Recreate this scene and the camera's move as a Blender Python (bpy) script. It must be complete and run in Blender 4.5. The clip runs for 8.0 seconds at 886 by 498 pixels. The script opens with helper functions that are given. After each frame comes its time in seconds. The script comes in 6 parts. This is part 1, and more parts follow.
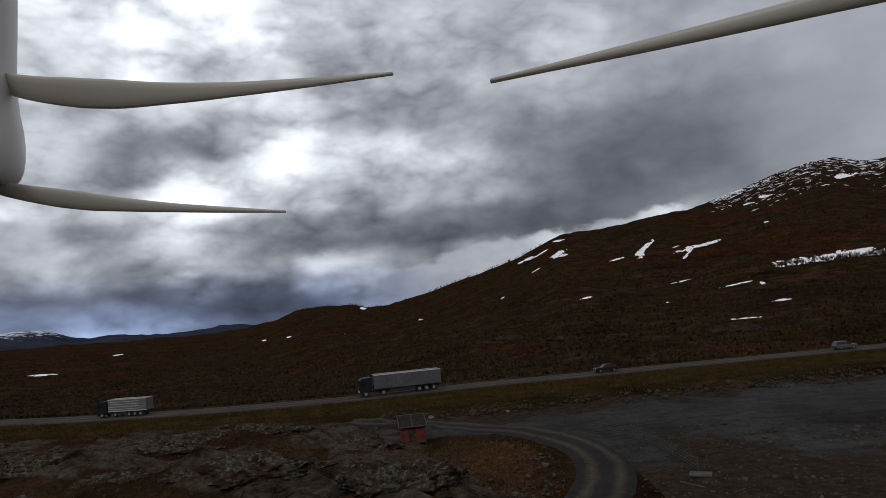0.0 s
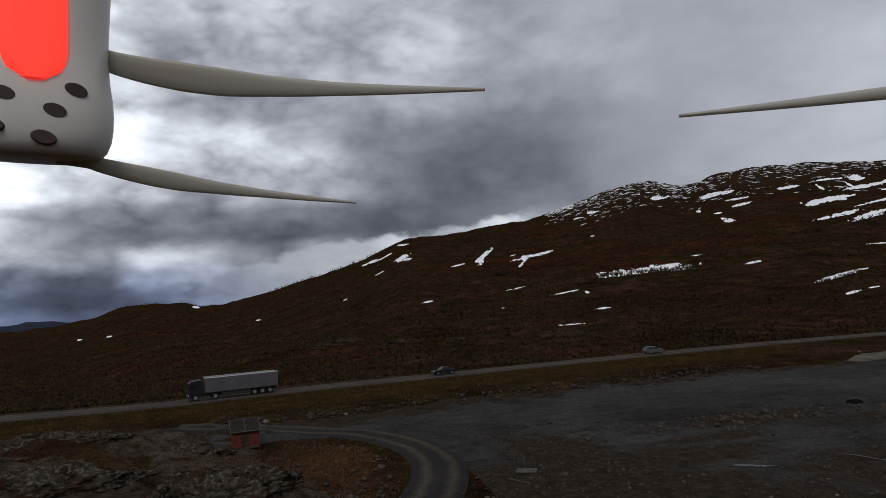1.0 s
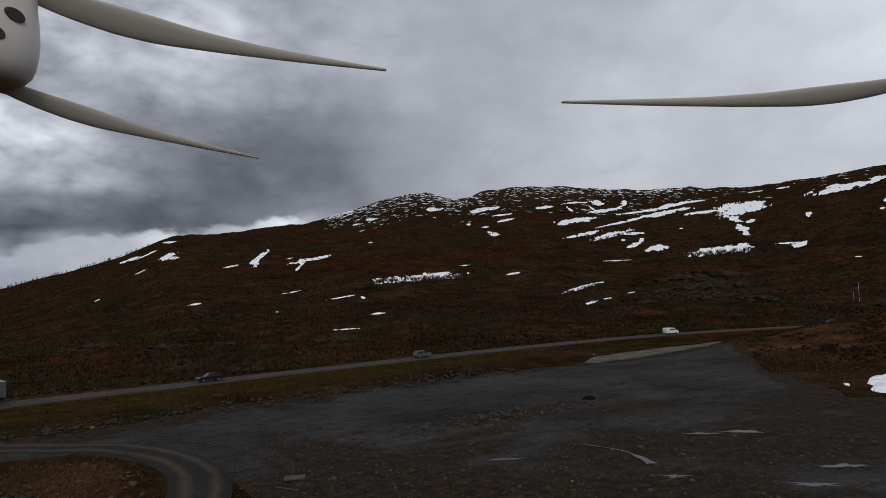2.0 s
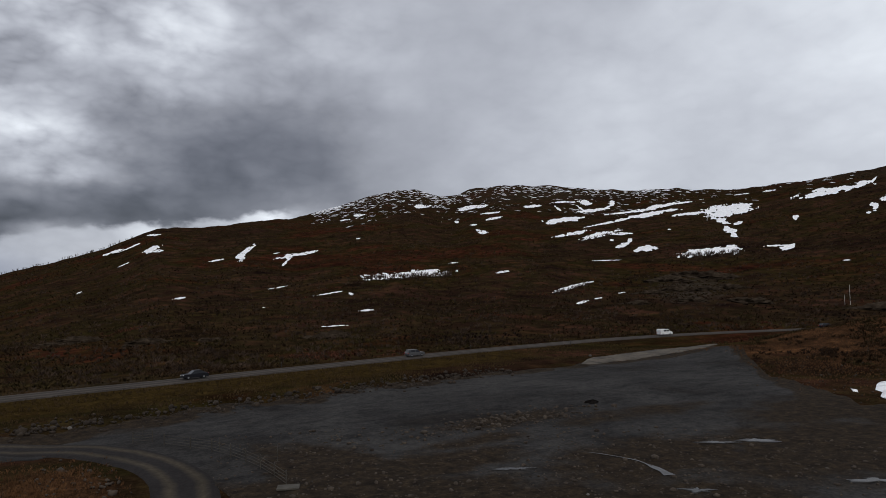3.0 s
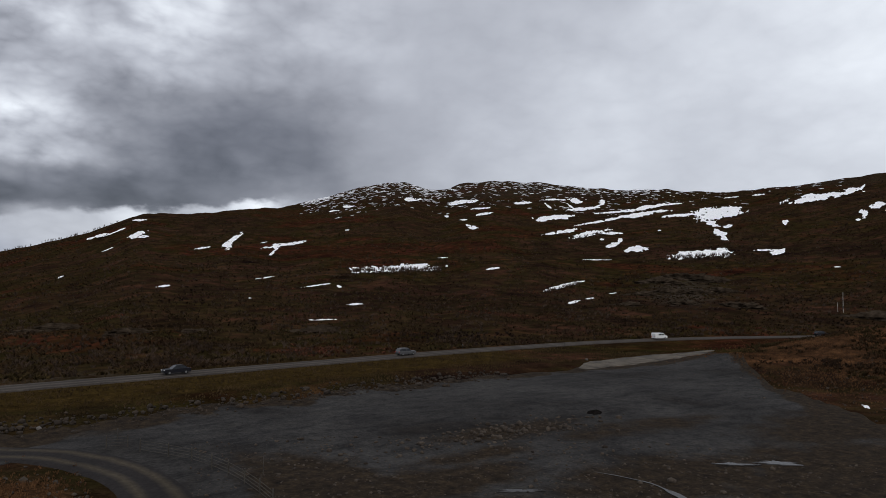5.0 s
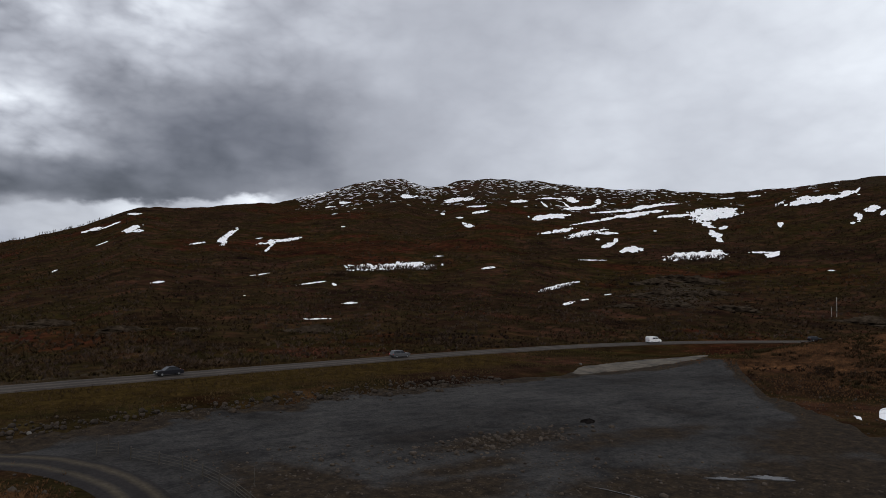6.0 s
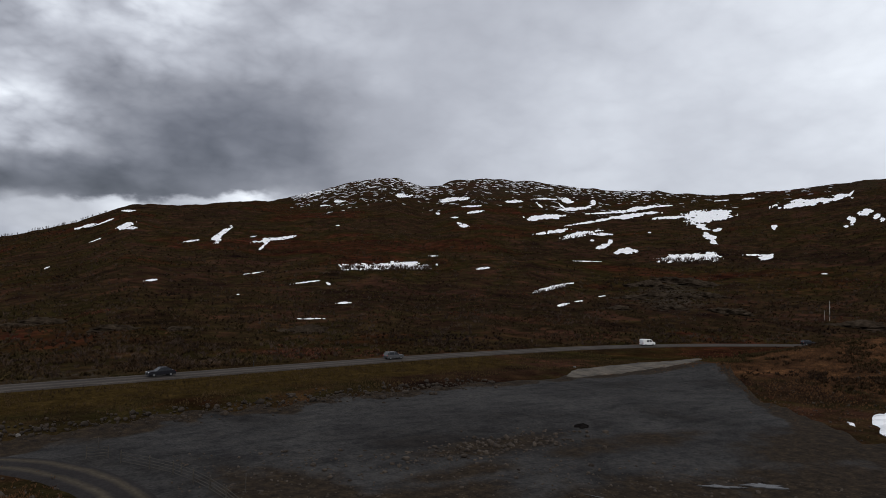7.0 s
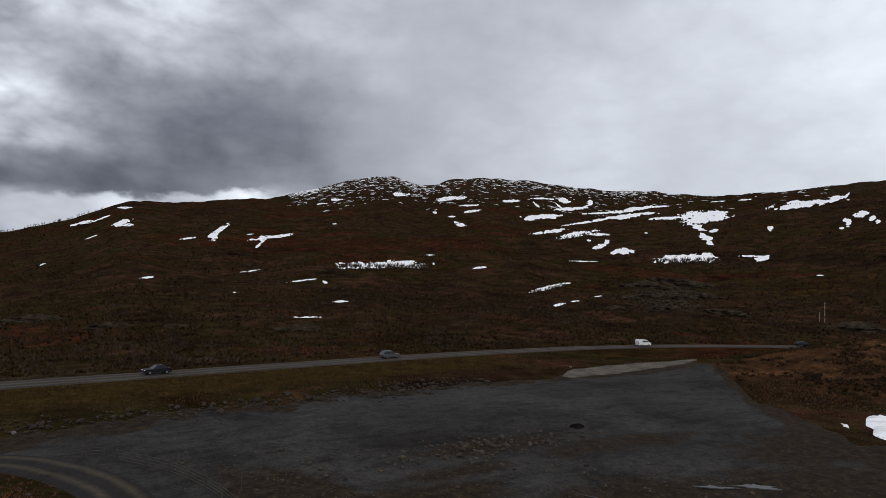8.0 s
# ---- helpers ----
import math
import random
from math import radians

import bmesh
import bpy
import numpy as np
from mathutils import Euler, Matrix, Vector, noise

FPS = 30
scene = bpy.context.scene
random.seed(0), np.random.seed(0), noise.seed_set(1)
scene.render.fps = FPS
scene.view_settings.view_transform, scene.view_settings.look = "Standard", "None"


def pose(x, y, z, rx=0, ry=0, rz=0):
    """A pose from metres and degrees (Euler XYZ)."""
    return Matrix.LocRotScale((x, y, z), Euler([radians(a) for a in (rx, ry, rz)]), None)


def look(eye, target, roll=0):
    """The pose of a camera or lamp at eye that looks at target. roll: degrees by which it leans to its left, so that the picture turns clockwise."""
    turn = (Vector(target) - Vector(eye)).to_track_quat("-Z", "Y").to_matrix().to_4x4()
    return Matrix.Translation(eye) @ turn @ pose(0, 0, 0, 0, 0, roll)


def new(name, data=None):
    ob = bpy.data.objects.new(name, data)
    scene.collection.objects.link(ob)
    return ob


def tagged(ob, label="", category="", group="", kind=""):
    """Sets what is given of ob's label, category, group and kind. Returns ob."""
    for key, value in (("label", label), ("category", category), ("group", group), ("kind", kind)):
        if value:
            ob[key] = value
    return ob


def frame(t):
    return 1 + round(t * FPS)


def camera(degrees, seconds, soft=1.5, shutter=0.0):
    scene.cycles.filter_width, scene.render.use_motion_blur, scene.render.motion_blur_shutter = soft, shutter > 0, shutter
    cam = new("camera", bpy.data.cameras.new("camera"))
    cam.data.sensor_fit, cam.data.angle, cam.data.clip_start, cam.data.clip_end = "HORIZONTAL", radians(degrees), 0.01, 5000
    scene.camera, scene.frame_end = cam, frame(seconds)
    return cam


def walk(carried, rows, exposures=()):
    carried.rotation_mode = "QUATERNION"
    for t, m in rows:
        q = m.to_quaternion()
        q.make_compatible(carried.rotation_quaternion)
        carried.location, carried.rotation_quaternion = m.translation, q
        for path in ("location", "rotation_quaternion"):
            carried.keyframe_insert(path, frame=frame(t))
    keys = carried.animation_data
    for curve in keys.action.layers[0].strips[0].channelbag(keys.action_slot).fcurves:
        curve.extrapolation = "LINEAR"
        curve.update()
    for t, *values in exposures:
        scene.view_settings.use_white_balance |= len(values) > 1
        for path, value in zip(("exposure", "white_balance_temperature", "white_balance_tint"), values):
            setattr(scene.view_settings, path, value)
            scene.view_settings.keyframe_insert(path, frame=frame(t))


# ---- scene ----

cam = camera(67.3, 8.0, soft=0.8)

# ---- the walk: seconds, place, yaw, pitch, lean ----
HOVER = (-1.95, 3.64, 14.91)          # where the aircraft hangs while the camera turns


def cam_pose(x, y, z, yaw, pitch, lean):
    a, p = radians(yaw), radians(pitch)
    way = Vector((-math.sin(a) * math.cos(p), math.cos(a) * math.cos(p), math.sin(p)))
    return look((x, y, z), Vector((x, y, z)) + way, lean)


# while the camera turns it swings closely round the arm of its aircraft:
# seconds, yaw, pitch, lean, and the arm's end as seen from the lens (right, up, ahead in metres)
TURN = [
    (0.0, -0.10, 5.12, -4.75, -0.131, 0.0385, 0.180),
    (0.25, -0.60, 4.95, -4.35, -0.129, 0.044, 0.180),
    (0.5, -1.72, 4.77, -4.02, -0.127, 0.050, 0.180),
    (0.6, -3.20, 4.69, -3.90, -0.120, 0.049, 0.180),
    (0.7, -5.20, 4.61, -3.77, -0.115, 0.048, 0.180),
    (0.8, -7.50, 4.53, -3.65, -0.110, 0.047, 0.180),
    (0.9, -10.10, 4.46, -3.52, -0.106, 0.046, 0.180),
    (1.0, -13.43, 4.38, -3.39, -0.104, 0.046, 0.180),
    (1.1, -16.90, 4.33, -3.26, -0.104, 0.046, 0.180),
    (1.2, -20.90, 4.28, -3.13, -0.104, 0.047, 0.180),
    (1.3, -24.40, 4.23, -3.00, -0.105, 0.049, 0.180),
    (1.4, -27.00, 4.18, -2.88, -0.106, 0.050, 0.180),
    (1.5, -28.65, 4.13, -2.75, -0.107, 0.052, 0.180),
    (1.7, -31.05, 4.02, -2.52, -0.113, 0.059, 0.180),
    (2.0, -32.39, 3.86, -2.17, -0.124, 0.067, 0.180),
    (2.2, -32.65, 3.82, -2.01, -0.128, 0.072, 0.180),
]
FLIGHT = [
    (2.4, -2.02, 3.70, 14.62, -32.90, 3.76, -1.86),
    (2.6, -1.92, 4.30, 14.46, -33.12, 3.71, -1.70),
    (2.9, -1.58, 6.80, 14.80, -33.45, 3.63, -1.43),
    (3.2, -1.15, 9.30, 15.25, -33.72, 3.57, -1.17),
    (3.5, -0.83, 10.83, 15.44, -33.94, 3.52, -0.92),
    (4.0, -0.44, 11.98, 15.41, -34.10, 3.49, -0.44),
    (4.5, -0.29, 12.33, 15.35, -34.36, 3.27, -0.07),
    (5.2, -0.12, 12.46, 16.10, -34.66, 3.00, 0.48),
    (6.0, 0.01, 12.56, 17.08, -34.95, 2.79, 1.01),
    (6.5, 0.16, 12.72, 17.49, -35.19, 2.77, 1.24),
    (7.0, 0.19, 12.89, 17.57, -35.41, 2.74, 1.48),
    (7.5, 0.14, 12.87, 17.54, -35.57, 2.69, 1.64),
    (8.0, 0.07, 12.78, 17.67, -35.69, 2.66, 1.84),
]


def beside_arm(yaw, pitch, lean, right, up, ahead, arm):
    turn = cam_pose(0, 0, 0, yaw, pitch, lean).to_3x3()
    eye = Vector(arm) - turn @ Vector((right, up, -ahead))
    return cam_pose(*eye, yaw, pitch, lean)


MID_TURN = cam_pose(*HOVER, -13.43, 4.38, -3.39)
ARM_END = MID_TURN @ Vector((-0.104, 0.046, -0.180))
rows = [(t, beside_arm(a, p, l, x, u, f, ARM_END)) for t, a, p, l, x, u, f in TURN]
rows += [(t, cam_pose(*rest)) for t, *rest in FLIGHT]
walk(cam, rows, [(0.0, -0.22), (1.0, -0.2), (2.0, -0.1), (3.5, 0.1), (5.0, 0.15), (8.0, 0.18)])

# ---- light ----
SUN_BEARING, SUN_HEIGHT = 165.0, 42.0    # degrees to the left of +y, and up
sun_data = bpy.data.lights.new("sun", "SUN")
sun_data.energy, sun_data.angle, sun_data.color = 0.9, radians(18), (1.0, 0.96, 0.9)
sun = new("sun", sun_data)
sun.matrix_world = look((0, 0, 60), (math.sin(radians(SUN_BEARING)) * 66.6, -math.cos(radians(SUN_BEARING)) * 66.6, 0))


def lin(v):
    v /= 255.0
    return v / 12.92 if v < 0.04 else ((v + 0.055) / 1.055) ** 2.4


# the cloud deck: bearing to the left, height above the horizon, brightness of each mass
VALLEY_CLOUD_LOW = [
    (27.8, 22.6, 225), (23.7, 23.0, 245), (19.3, 23.3, 250), (14.7, 23.5, 235), (11.4, 23.5, 190), (7.5, 23.5, 195), (2.5, 23.3, 185), (29.8, 20.1, 215), (27.1, 20.3, 205),
    (24.6, 20.5, 250), (21.7, 20.7, 200), (17.2, 20.8, 190), (12.6, 20.9, 195), (9.7, 20.9, 170), (5.2, 20.7, 165), (1.8, 20.5, 170), (29.9, 17.7, 200), (26.0, 17.9, 210),
    (21.8, 18.1, 200), (17.4, 18.2, 190), (12.7, 18.2, 212), (6.0, 18.0, 165), (2.0, 17.8, 165), (31.4, 15.5, 195), (27.6, 15.7, 180), (21.9, 15.9, 180), (15.2, 16.0, 195),
    (8.1, 15.8, 175), (31.4, 13.5, 190), (29.2, 13.6, 185), (26.5, 13.7, 135), (23.7, 13.7, 115),
]
VALLEY_CLOUD_MID = [
    (20.7, 13.7, 120), (17.6, 13.7, 150), (15.8, 13.7, 220), (12.1, 13.6, 240), (8.3, 13.5, 215), (4.4, 13.2, 200), (1.4, 13.0, 210), (31.5, 11.4, 190), (28.2, 11.5, 170),
    (24.6, 11.5, 140), (22.1, 11.5, 230), (19.5, 11.5, 245), (16.4, 11.4, 235), (13.2, 11.3, 215), (10.3, 11.2, 190), (6.5, 11.0, 175), (2.6, 10.7, 185), (31.5, 9.8, 225),
    (28.2, 9.8, 200), (25.1, 9.8, 190), (22.2, 9.7, 240), (19.2, 9.7, 235), (16.5, 9.6, 200), (13.3, 9.4, 180), (8.6, 9.2, 160), (3.7, 8.9, 150), (0.8, 8.7, 140),
    (31.9, 7.7, 165), (29.4, 7.7, 130), (26.3, 7.6, 160), (23.5, 7.5, 205), (21.0, 7.4, 190),
]
VALLEY_CLOUD_HIGH = [
    (18.0, 7.3, 160), (14.3, 7.1, 130), (10.6, 6.9, 110), (6.3, 6.6, 115), (2.0, 6.3, 110), (31.6, 6.5, 140), (28.3, 6.4, 130), (25.2, 6.3, 160), (22.3, 6.1, 180),
    (18.0, 5.9, 140), (13.5, 5.7, 130), (6.9, 5.2, 140), (3.0, 4.9, 135), (31.6, 5.2, 200), (29.8, 5.2, 220), (28.0, 5.1, 180), (25.2, 4.9, 150), (22.4, 4.8, 170),
    (20.7, 4.7, 220), (18.1, 4.5, 190), (14.5, 4.3, 180), (10.8, 4.1, 210), (7.0, 3.8, 222), (4.1, 3.6, 150), (32.4, 3.9, 130), (29.1, 3.8, 120), (26.1, 3.6, 110),
    (23.7, 3.4, 105), (20.3, 3.2, 130), (17.3, 3.0, 115), (13.7, 2.7, 100), (9.0, 2.4, 130),
]
VALLEY_CLOUD_EDGE = [
    (4.2, 2.0, 160), (31.7, 2.5, 120), (28.4, 2.3, 115), (24.6, 2.0, 105), (20.4, 1.7, 100), (16.0, 1.4, 95), (11.9, 1.0, 115), (31.7, 1.3, 150), (28.5, 1.0, 190),
    (24.6, 0.7, 185), (21.3, 0.4, 160), (17.4, 0.1, 120),
]
HILL_CLOUD_LOW = [
    (-48.0, 21.8, 175), (-54.9, 21.3, 190), (-61.2, 20.7, 200), (-67.0, 19.8, 205), (-45.7, 19.7, 180), (-57.1, 19.1, 200), (-68.0, 17.7, 215),
]
HILL_CLOUD_MID = [
    (-50.4, 17.4, 200), (-59.2, 16.8, 200), (-45.8, 15.2, 205), (-52.8, 15.0, 195), (-59.2, 14.6, 195), (-67.0, 14.0, 205), (-48.2, 12.9, 205), (-55.0, 12.7, 195), (-63.3, 12.2, 195),
]
HILL_CLOUD_HIGH = [
    (-38.7, 10.5, 185), (-45.9, 10.6, 195), (-55.1, 10.5, 185), (-63.3, 10.1, 190), (-55.1, 8.7, 190), (-63.3, 8.4, 195), (-21.5, 6.4, 170), (-3.3, 3.6, 190), (-5.1, 3.7, 195),
]
BANK_CLOUD_HIGH = [
    (-1.2, 17.7, 172), (-4.6, 18.5, 187), (-8.4, 19.3, 182), (-11.2, 19.0, 215), (-14.6, 20.4, 187), (-19.0, 20.6, 172), (-23.7, 20.7, 172), (-1.3, 15.9, 142), (-4.8, 16.2, 137),
    (-8.5, 16.9, 152), (-11.7, 17.9, 192), (-14.7, 17.9, 162), (-19.1, 18.0, 162), (-23.8, 18.5, 167), (-28.5, 19.4, 177), (-1.3, 14.3, 147), (-4.9, 14.6, 132), (-8.6, 14.9, 132),
    (-12.7, 15.5, 134), (-17.0, 15.6, 140), (-21.5, 15.6, 147), (-26.3, 16.1, 162), (-31.1, 16.4, 177), (-1.4, 12.8, 225), (-3.5, 12.4, 190), (-6.1, 12.4, 148), (-8.8, 12.4, 118),
    (-12.8, 12.9, 113), (-17.1, 13.0, 116), (-21.6, 13.4, 106), (-26.4, 13.8, 136),
]
BANK_CLOUD_LOW = [
    (-31.2, 14.1, 156), (-2.2, 10.6, 200), (-4.4, 10.5, 205), (-7.3, 10.9, 165), (-10.5, 10.4, 133), (-13.8, 10.4, 116), (-18.1, 10.8, 120), (-22.7, 11.2, 111), (-27.4, 12.0, 151),
    (-31.3, 12.2, 166), (-1.7, 8.1, 158), (-4.5, 8.4, 165), (-7.4, 8.4, 158), (-10.6, 8.3, 138), (-14.7, 8.2, 115), (-19.1, 8.6, 120), (-23.7, 9.4, 126), (-28.4, 9.9, 151),
    (-1.8, 6.1, 105), (-5.3, 6.4, 100), (-9.1, 6.8, 105), (-13.1, 7.0, 112), (-17.4, 7.3, 120), (-35.8, 21.9, 172), (-35.9, 19.3, 172), (-36.0, 16.6, 172), (-36.1, 13.3, 178),
    (-40.8, 20.7, 180), (-40.9, 17.1, 182), (-34.3, 10.4, 168), (-41.0, 12.5, 188),
]

CLOUDS = VALLEY_CLOUD_LOW + VALLEY_CLOUD_MID + VALLEY_CLOUD_HIGH + VALLEY_CLOUD_EDGE + HILL_CLOUD_LOW + HILL_CLOUD_MID + HILL_CLOUD_HIGH + BANK_CLOUD_HIGH + BANK_CLOUD_LOW

world = bpy.data.worlds.new("world")
scene.world = world
world.use_nodes = True
wn, wl = world.node_tree.nodes, world.node_tree.links
wn.clear()


def wnode(kind):
    return wn.new(kind)


def wmath(op, a, b=None, c=None):
    n = wnode("ShaderNodeMath")
    n.operation = op
    for slot, v in zip(n.inputs, (a, b, c)):
        if v is None:
            continue
        if isinstance(v, (int, float)):
            slot.default_value = v
        else:
            wl.new(v, slot)
    return n.outputs[0]


def wvec(op, a, b=None):
    n = wnode("ShaderNodeVectorMath")
    n.operation = op
    for slot, v in zip(n.inputs, (a, b)):
        if v is None:
            continue
        if isinstance(v, tuple):
            slot.default_value = v
        else:
            wl.new(v, slot)
    return n.outputs["Value"] if op == "DOT_PRODUCT" else n.outputs[0]


def wnoise(vector, scale, detail, rough, distort):
    n = wnode("ShaderNodeTexNoise")
    wl.new(vector, n.inputs["Vector"])
    for key, v in (("Scale", scale), ("Detail", detail), ("Roughness", rough), ("Distortion", distort)):
        n.inputs[key].default_value = v
    return n


sky_dir = wnode("ShaderNodeTexCoord").outputs["Generated"]
parts_xyz = wnode("ShaderNodeSeparateXYZ")
wl.new(sky_dir, parts_xyz.inputs[0])
flat = wmath("MAXIMUM", parts_xyz.outputs[2], 0.0)
layered = wnode("ShaderNodeCombineXYZ")
wl.new(parts_xyz.outputs[0], layered.inputs[0])
wl.new(parts_xyz.outputs[1], layered.inputs[1])
wl.new(wmath("MULTIPLY", flat, 1.9), layered.inputs[2])
puff = layered.outputs[0]
billow = wnoise(puff, 9.0, 7.0, 0.5, 0.0)
fine = wnoise(puff, 22.0, 6.0, 0.5, 0.0)
heaps = None
for size, weight in ((7.5, 0.46), (15.0, 0.30), (31.0, 0.16), (60.0, 0.08)):
    lobe = wmath("MULTIPLY", wmath("ABSOLUTE", wmath("SUBTRACT", wnoise(puff, size, 0.0, 0.5, 0.0).outputs[0], 0.5)), 4.0 * weight)
    heaps = lobe if heaps is None else wmath("ADD", heaps, lobe)
warp = wnoise(wvec("MULTIPLY", sky_dir, (1.0, 1.0, 1.7)), 13.0, 7.0, 0.55, 0.0)
shift = wvec("MULTIPLY", wvec("SUBTRACT", warp.outputs["Color"], (0.5, 0.5, 0.5)), (0.060, 0.060, 0.036))
bent = wvec("NORMALIZE", wvec("ADD", sky_dir, shift))
bent_xyz = wnode("ShaderNodeSeparateXYZ")
wl.new(bent, bent_xyz.inputs[0])
bearing_now = wmath("MULTIPLY", wmath("ARCTAN2", wmath("MULTIPLY", bent_xyz.outputs[0], -1.0), bent_xyz.outputs[1]), 180 / math.pi)
height_now = wmath("MULTIPLY", wmath("ARCSINE", bent_xyz.outputs[2]), 180 / math.pi)

cloud_at = np.array(CLOUDS, float)
cloud_lin = np.array([lin(v) for v in cloud_at[:, 2]])
MEAN_CLOUD = lin(172)


def smooth_step(a, b, v):
    t = min(max((v - a) / (b - a), 0.0), 1.0)
    return t * t * (3 - 2 * t)


DARK_BANKS = [(-5.0, 7.5, 8.0, 3.0, 0.45), (-20.0, 8.0, 8.0, 3.0, 0.12), (-45.0, 13.0, 11.0, 9.0, 0.12), (17.0, 2.6, 16.0, 1.6, 0.22), (27.0, 19.0, 8.0, 6.0, 0.18)]


def cloud_mass(bearing, height):
    """The brightness of the deck in a direction: the masses nearest to it, mixed."""
    d2 = ((cloud_at[:, 0] - bearing) * math.cos(radians(height))) ** 2 + ((cloud_at[:, 1] - height) * 1.25) ** 2
    w = np.exp(-d2 / (2 * (1.2 + 0.5 * float(smooth_step(2, -6, bearing)) + 0.9 * float(smooth_step(-22, -40, bearing))) ** 2)) + 1e-3 * np.exp(-d2 / (2 * 6.0**2))
    shade = 1.0
    for b, h, sb, sh, depth in DARK_BANKS:
        shade *= 1 - depth * math.exp(-(((bearing - b) / sb) ** 2 + ((height - h) / sh) ** 2))
    return shade * float((w @ cloud_lin + 1e-7 * MEAN_CLOUD) / (w.sum() + 1e-7))


LAYERS = (0.0, 1.5, 3.0, 4.6, 6.2, 8.0, 10.0, 12.0, 14.5, 17.0, 20.0, 24.0, 40.0)
total = None
for k, level in enumerate(LAYERS):
    row = []
    for start, stop in ((38.0, -17.0), (-17.0, -76.0)):
        strip = wnode("ShaderNodeValToRGB")
        el = strip.color_ramp.elements
        for q in range(30):
            v = cloud_mass(start + (stop - start) * q / 29, level) if level < 30 else MEAN_CLOUD
            if (start > 0 and q == 0) or (start < 0 and q == 29):
                v = MEAN_CLOUD
            spot = el[0] if q == 0 else el[len(el) - 1] if q == 29 else el.new(q / 29)
            spot.position, spot.color = q / 29, (v, v, v, 1)
        wl.new(wmath("DIVIDE", wmath("SUBTRACT", bearing_now, start), stop - start), strip.inputs[0])
        row.append(strip.outputs[0])
    pick = wnode("ShaderNodeMixRGB")
    wl.new(wmath("LESS_THAN", bearing_now, -17.0), pick.inputs[0])
    wl.new(row[0], pick.inputs[1])
    wl.new(row[1], pick.inputs[2])
    if total is None:
        total = pick.outputs[0]
        continue
    step = wnode("ShaderNodeMapRange")
    step.interpolation_type = "SMOOTHSTEP"
    wl.new(height_now, step.inputs[0])
    step.inputs[1].default_value, step.inputs[2].default_value = LAYERS[k - 1], level
    rise = wnode("ShaderNodeMixRGB")
    wl.new(step.outputs[0], rise.inputs[0])
    wl.new(total, rise.inputs[1])
    wl.new(pick.outputs[0], rise.inputs[2])
    total = rise.outputs[0]
heap = wnode("ShaderNodeMapRange")      # the heaped clouds over the valley stand out more than the sheet over the hill
wl.new(bearing_now, heap.inputs[0])
for slot, v in zip(heap.inputs[1:5], (-16.0, 0.0, 1.16, 1.42)):
    slot.default_value = v
mass = wmath("MULTIPLY", wmath("POWER", wmath("MULTIPLY", total, 2.5), heap.outputs[0]), 0.42)
calm = wnode("ShaderNodeMapRange")
wl.new(parts_xyz.outputs[0], calm.inputs[0])
for slot, v in zip(calm.inputs[1:5], (0.0, 0.5, 1.0, 0.15)):
    slot.default_value = v
edge = wnode("ShaderNodeMapRange")
edge.interpolation_type = "SMOOTHSTEP"
wl.new(billow.outputs[0], edge.inputs[0])
for slot, v in zip(edge.inputs[1:5], (0.38, 0.62, -0.20, 0.20)):
    slot.default_value = v
grain = wmath("ADD", wmath("ADD", edge.outputs[0], wmath("MULTIPLY", wmath("SUBTRACT", heaps, 0.36), 0.85)), wmath("MULTIPLY", wmath("SUBTRACT", fine.outputs[0], 0.5), 0.35))
bright = wmath("MULTIPLY", mass, wmath("MAXIMUM", wmath("MULTIPLY_ADD", grain, calm.outputs[0], 1.0), 0.25))
# the clear strip under the cloud bank, just over the hill's skyline: bearing, height of the bank's foot, brightness below it
BANK_FOOT = [(16.0, 1.5, 120), (6.0, 2.6, 150), (0.0, 4.4, 165), (-3.0, 5.1, 170), (-6.0, 5.4, 175), (-9.5, 5.8, 200), (-13.0, 6.0, 175), (-16.0, 6.3, 185), (-19.0, 6.7, 230), (-22.0, 6.6, 180), (-26.0, 7.0, 150)]
foot, below = wnode("ShaderNodeValToRGB"), wnode("ShaderNodeValToRGB")
for q, (fb, fh, fv) in enumerate(BANK_FOOT):
    for strip, v in ((foot, fh / 10), (below, lin(fv))):
        el = strip.color_ramp.elements
        spot = el[0] if q == 0 else el[len(el) - 1] if q == len(BANK_FOOT) - 1 else el.new((16.0 - fb) / 42.0)
        spot.position, spot.color = (16.0 - fb) / 42.0, (v, v, v, 1)
true_bearing = wmath("MULTIPLY", wmath("ARCTAN2", wmath("MULTIPLY", parts_xyz.outputs[0], -1.0), parts_xyz.outputs[1]), 180 / math.pi)
true_height = wmath("MULTIPLY", wmath("ARCSINE", parts_xyz.outputs[2]), 180 / math.pi)
for strip in (foot, below):
    wl.new(wmath("DIVIDE", wmath("SUBTRACT", 16.0, true_bearing), 42.0), strip.inputs[0])
ragged = wmath("MULTIPLY", wmath("SUBTRACT", fine.outputs[0], 0.5), 2.2)
under = wnode("ShaderNodeMapRange")
under.interpolation_type = "SMOOTHSTEP"
wl.new(wmath("SUBTRACT", wmath("ADD", true_height, ragged), wmath("MULTIPLY", foot.outputs[0], 10.0)), under.inputs[0])
for slot, v in zip(under.inputs[1:5], (-0.35, 0.30, 1.0, 0.0)):
    slot.default_value = v
ends = wnode("ShaderNodeMapRange")
wl.new(wmath("ABSOLUTE", wmath("ADD", true_bearing, 9.0)), ends.inputs[0])
for slot, v in zip(ends.inputs[1:5], (11.0, 17.0, 1.0, 0.0)):
    slot.default_value = v
strip_mix = wnode("ShaderNodeMixRGB")
wl.new(wmath("MULTIPLY", under.outputs[0], ends.outputs[0]), strip_mix.inputs[0])
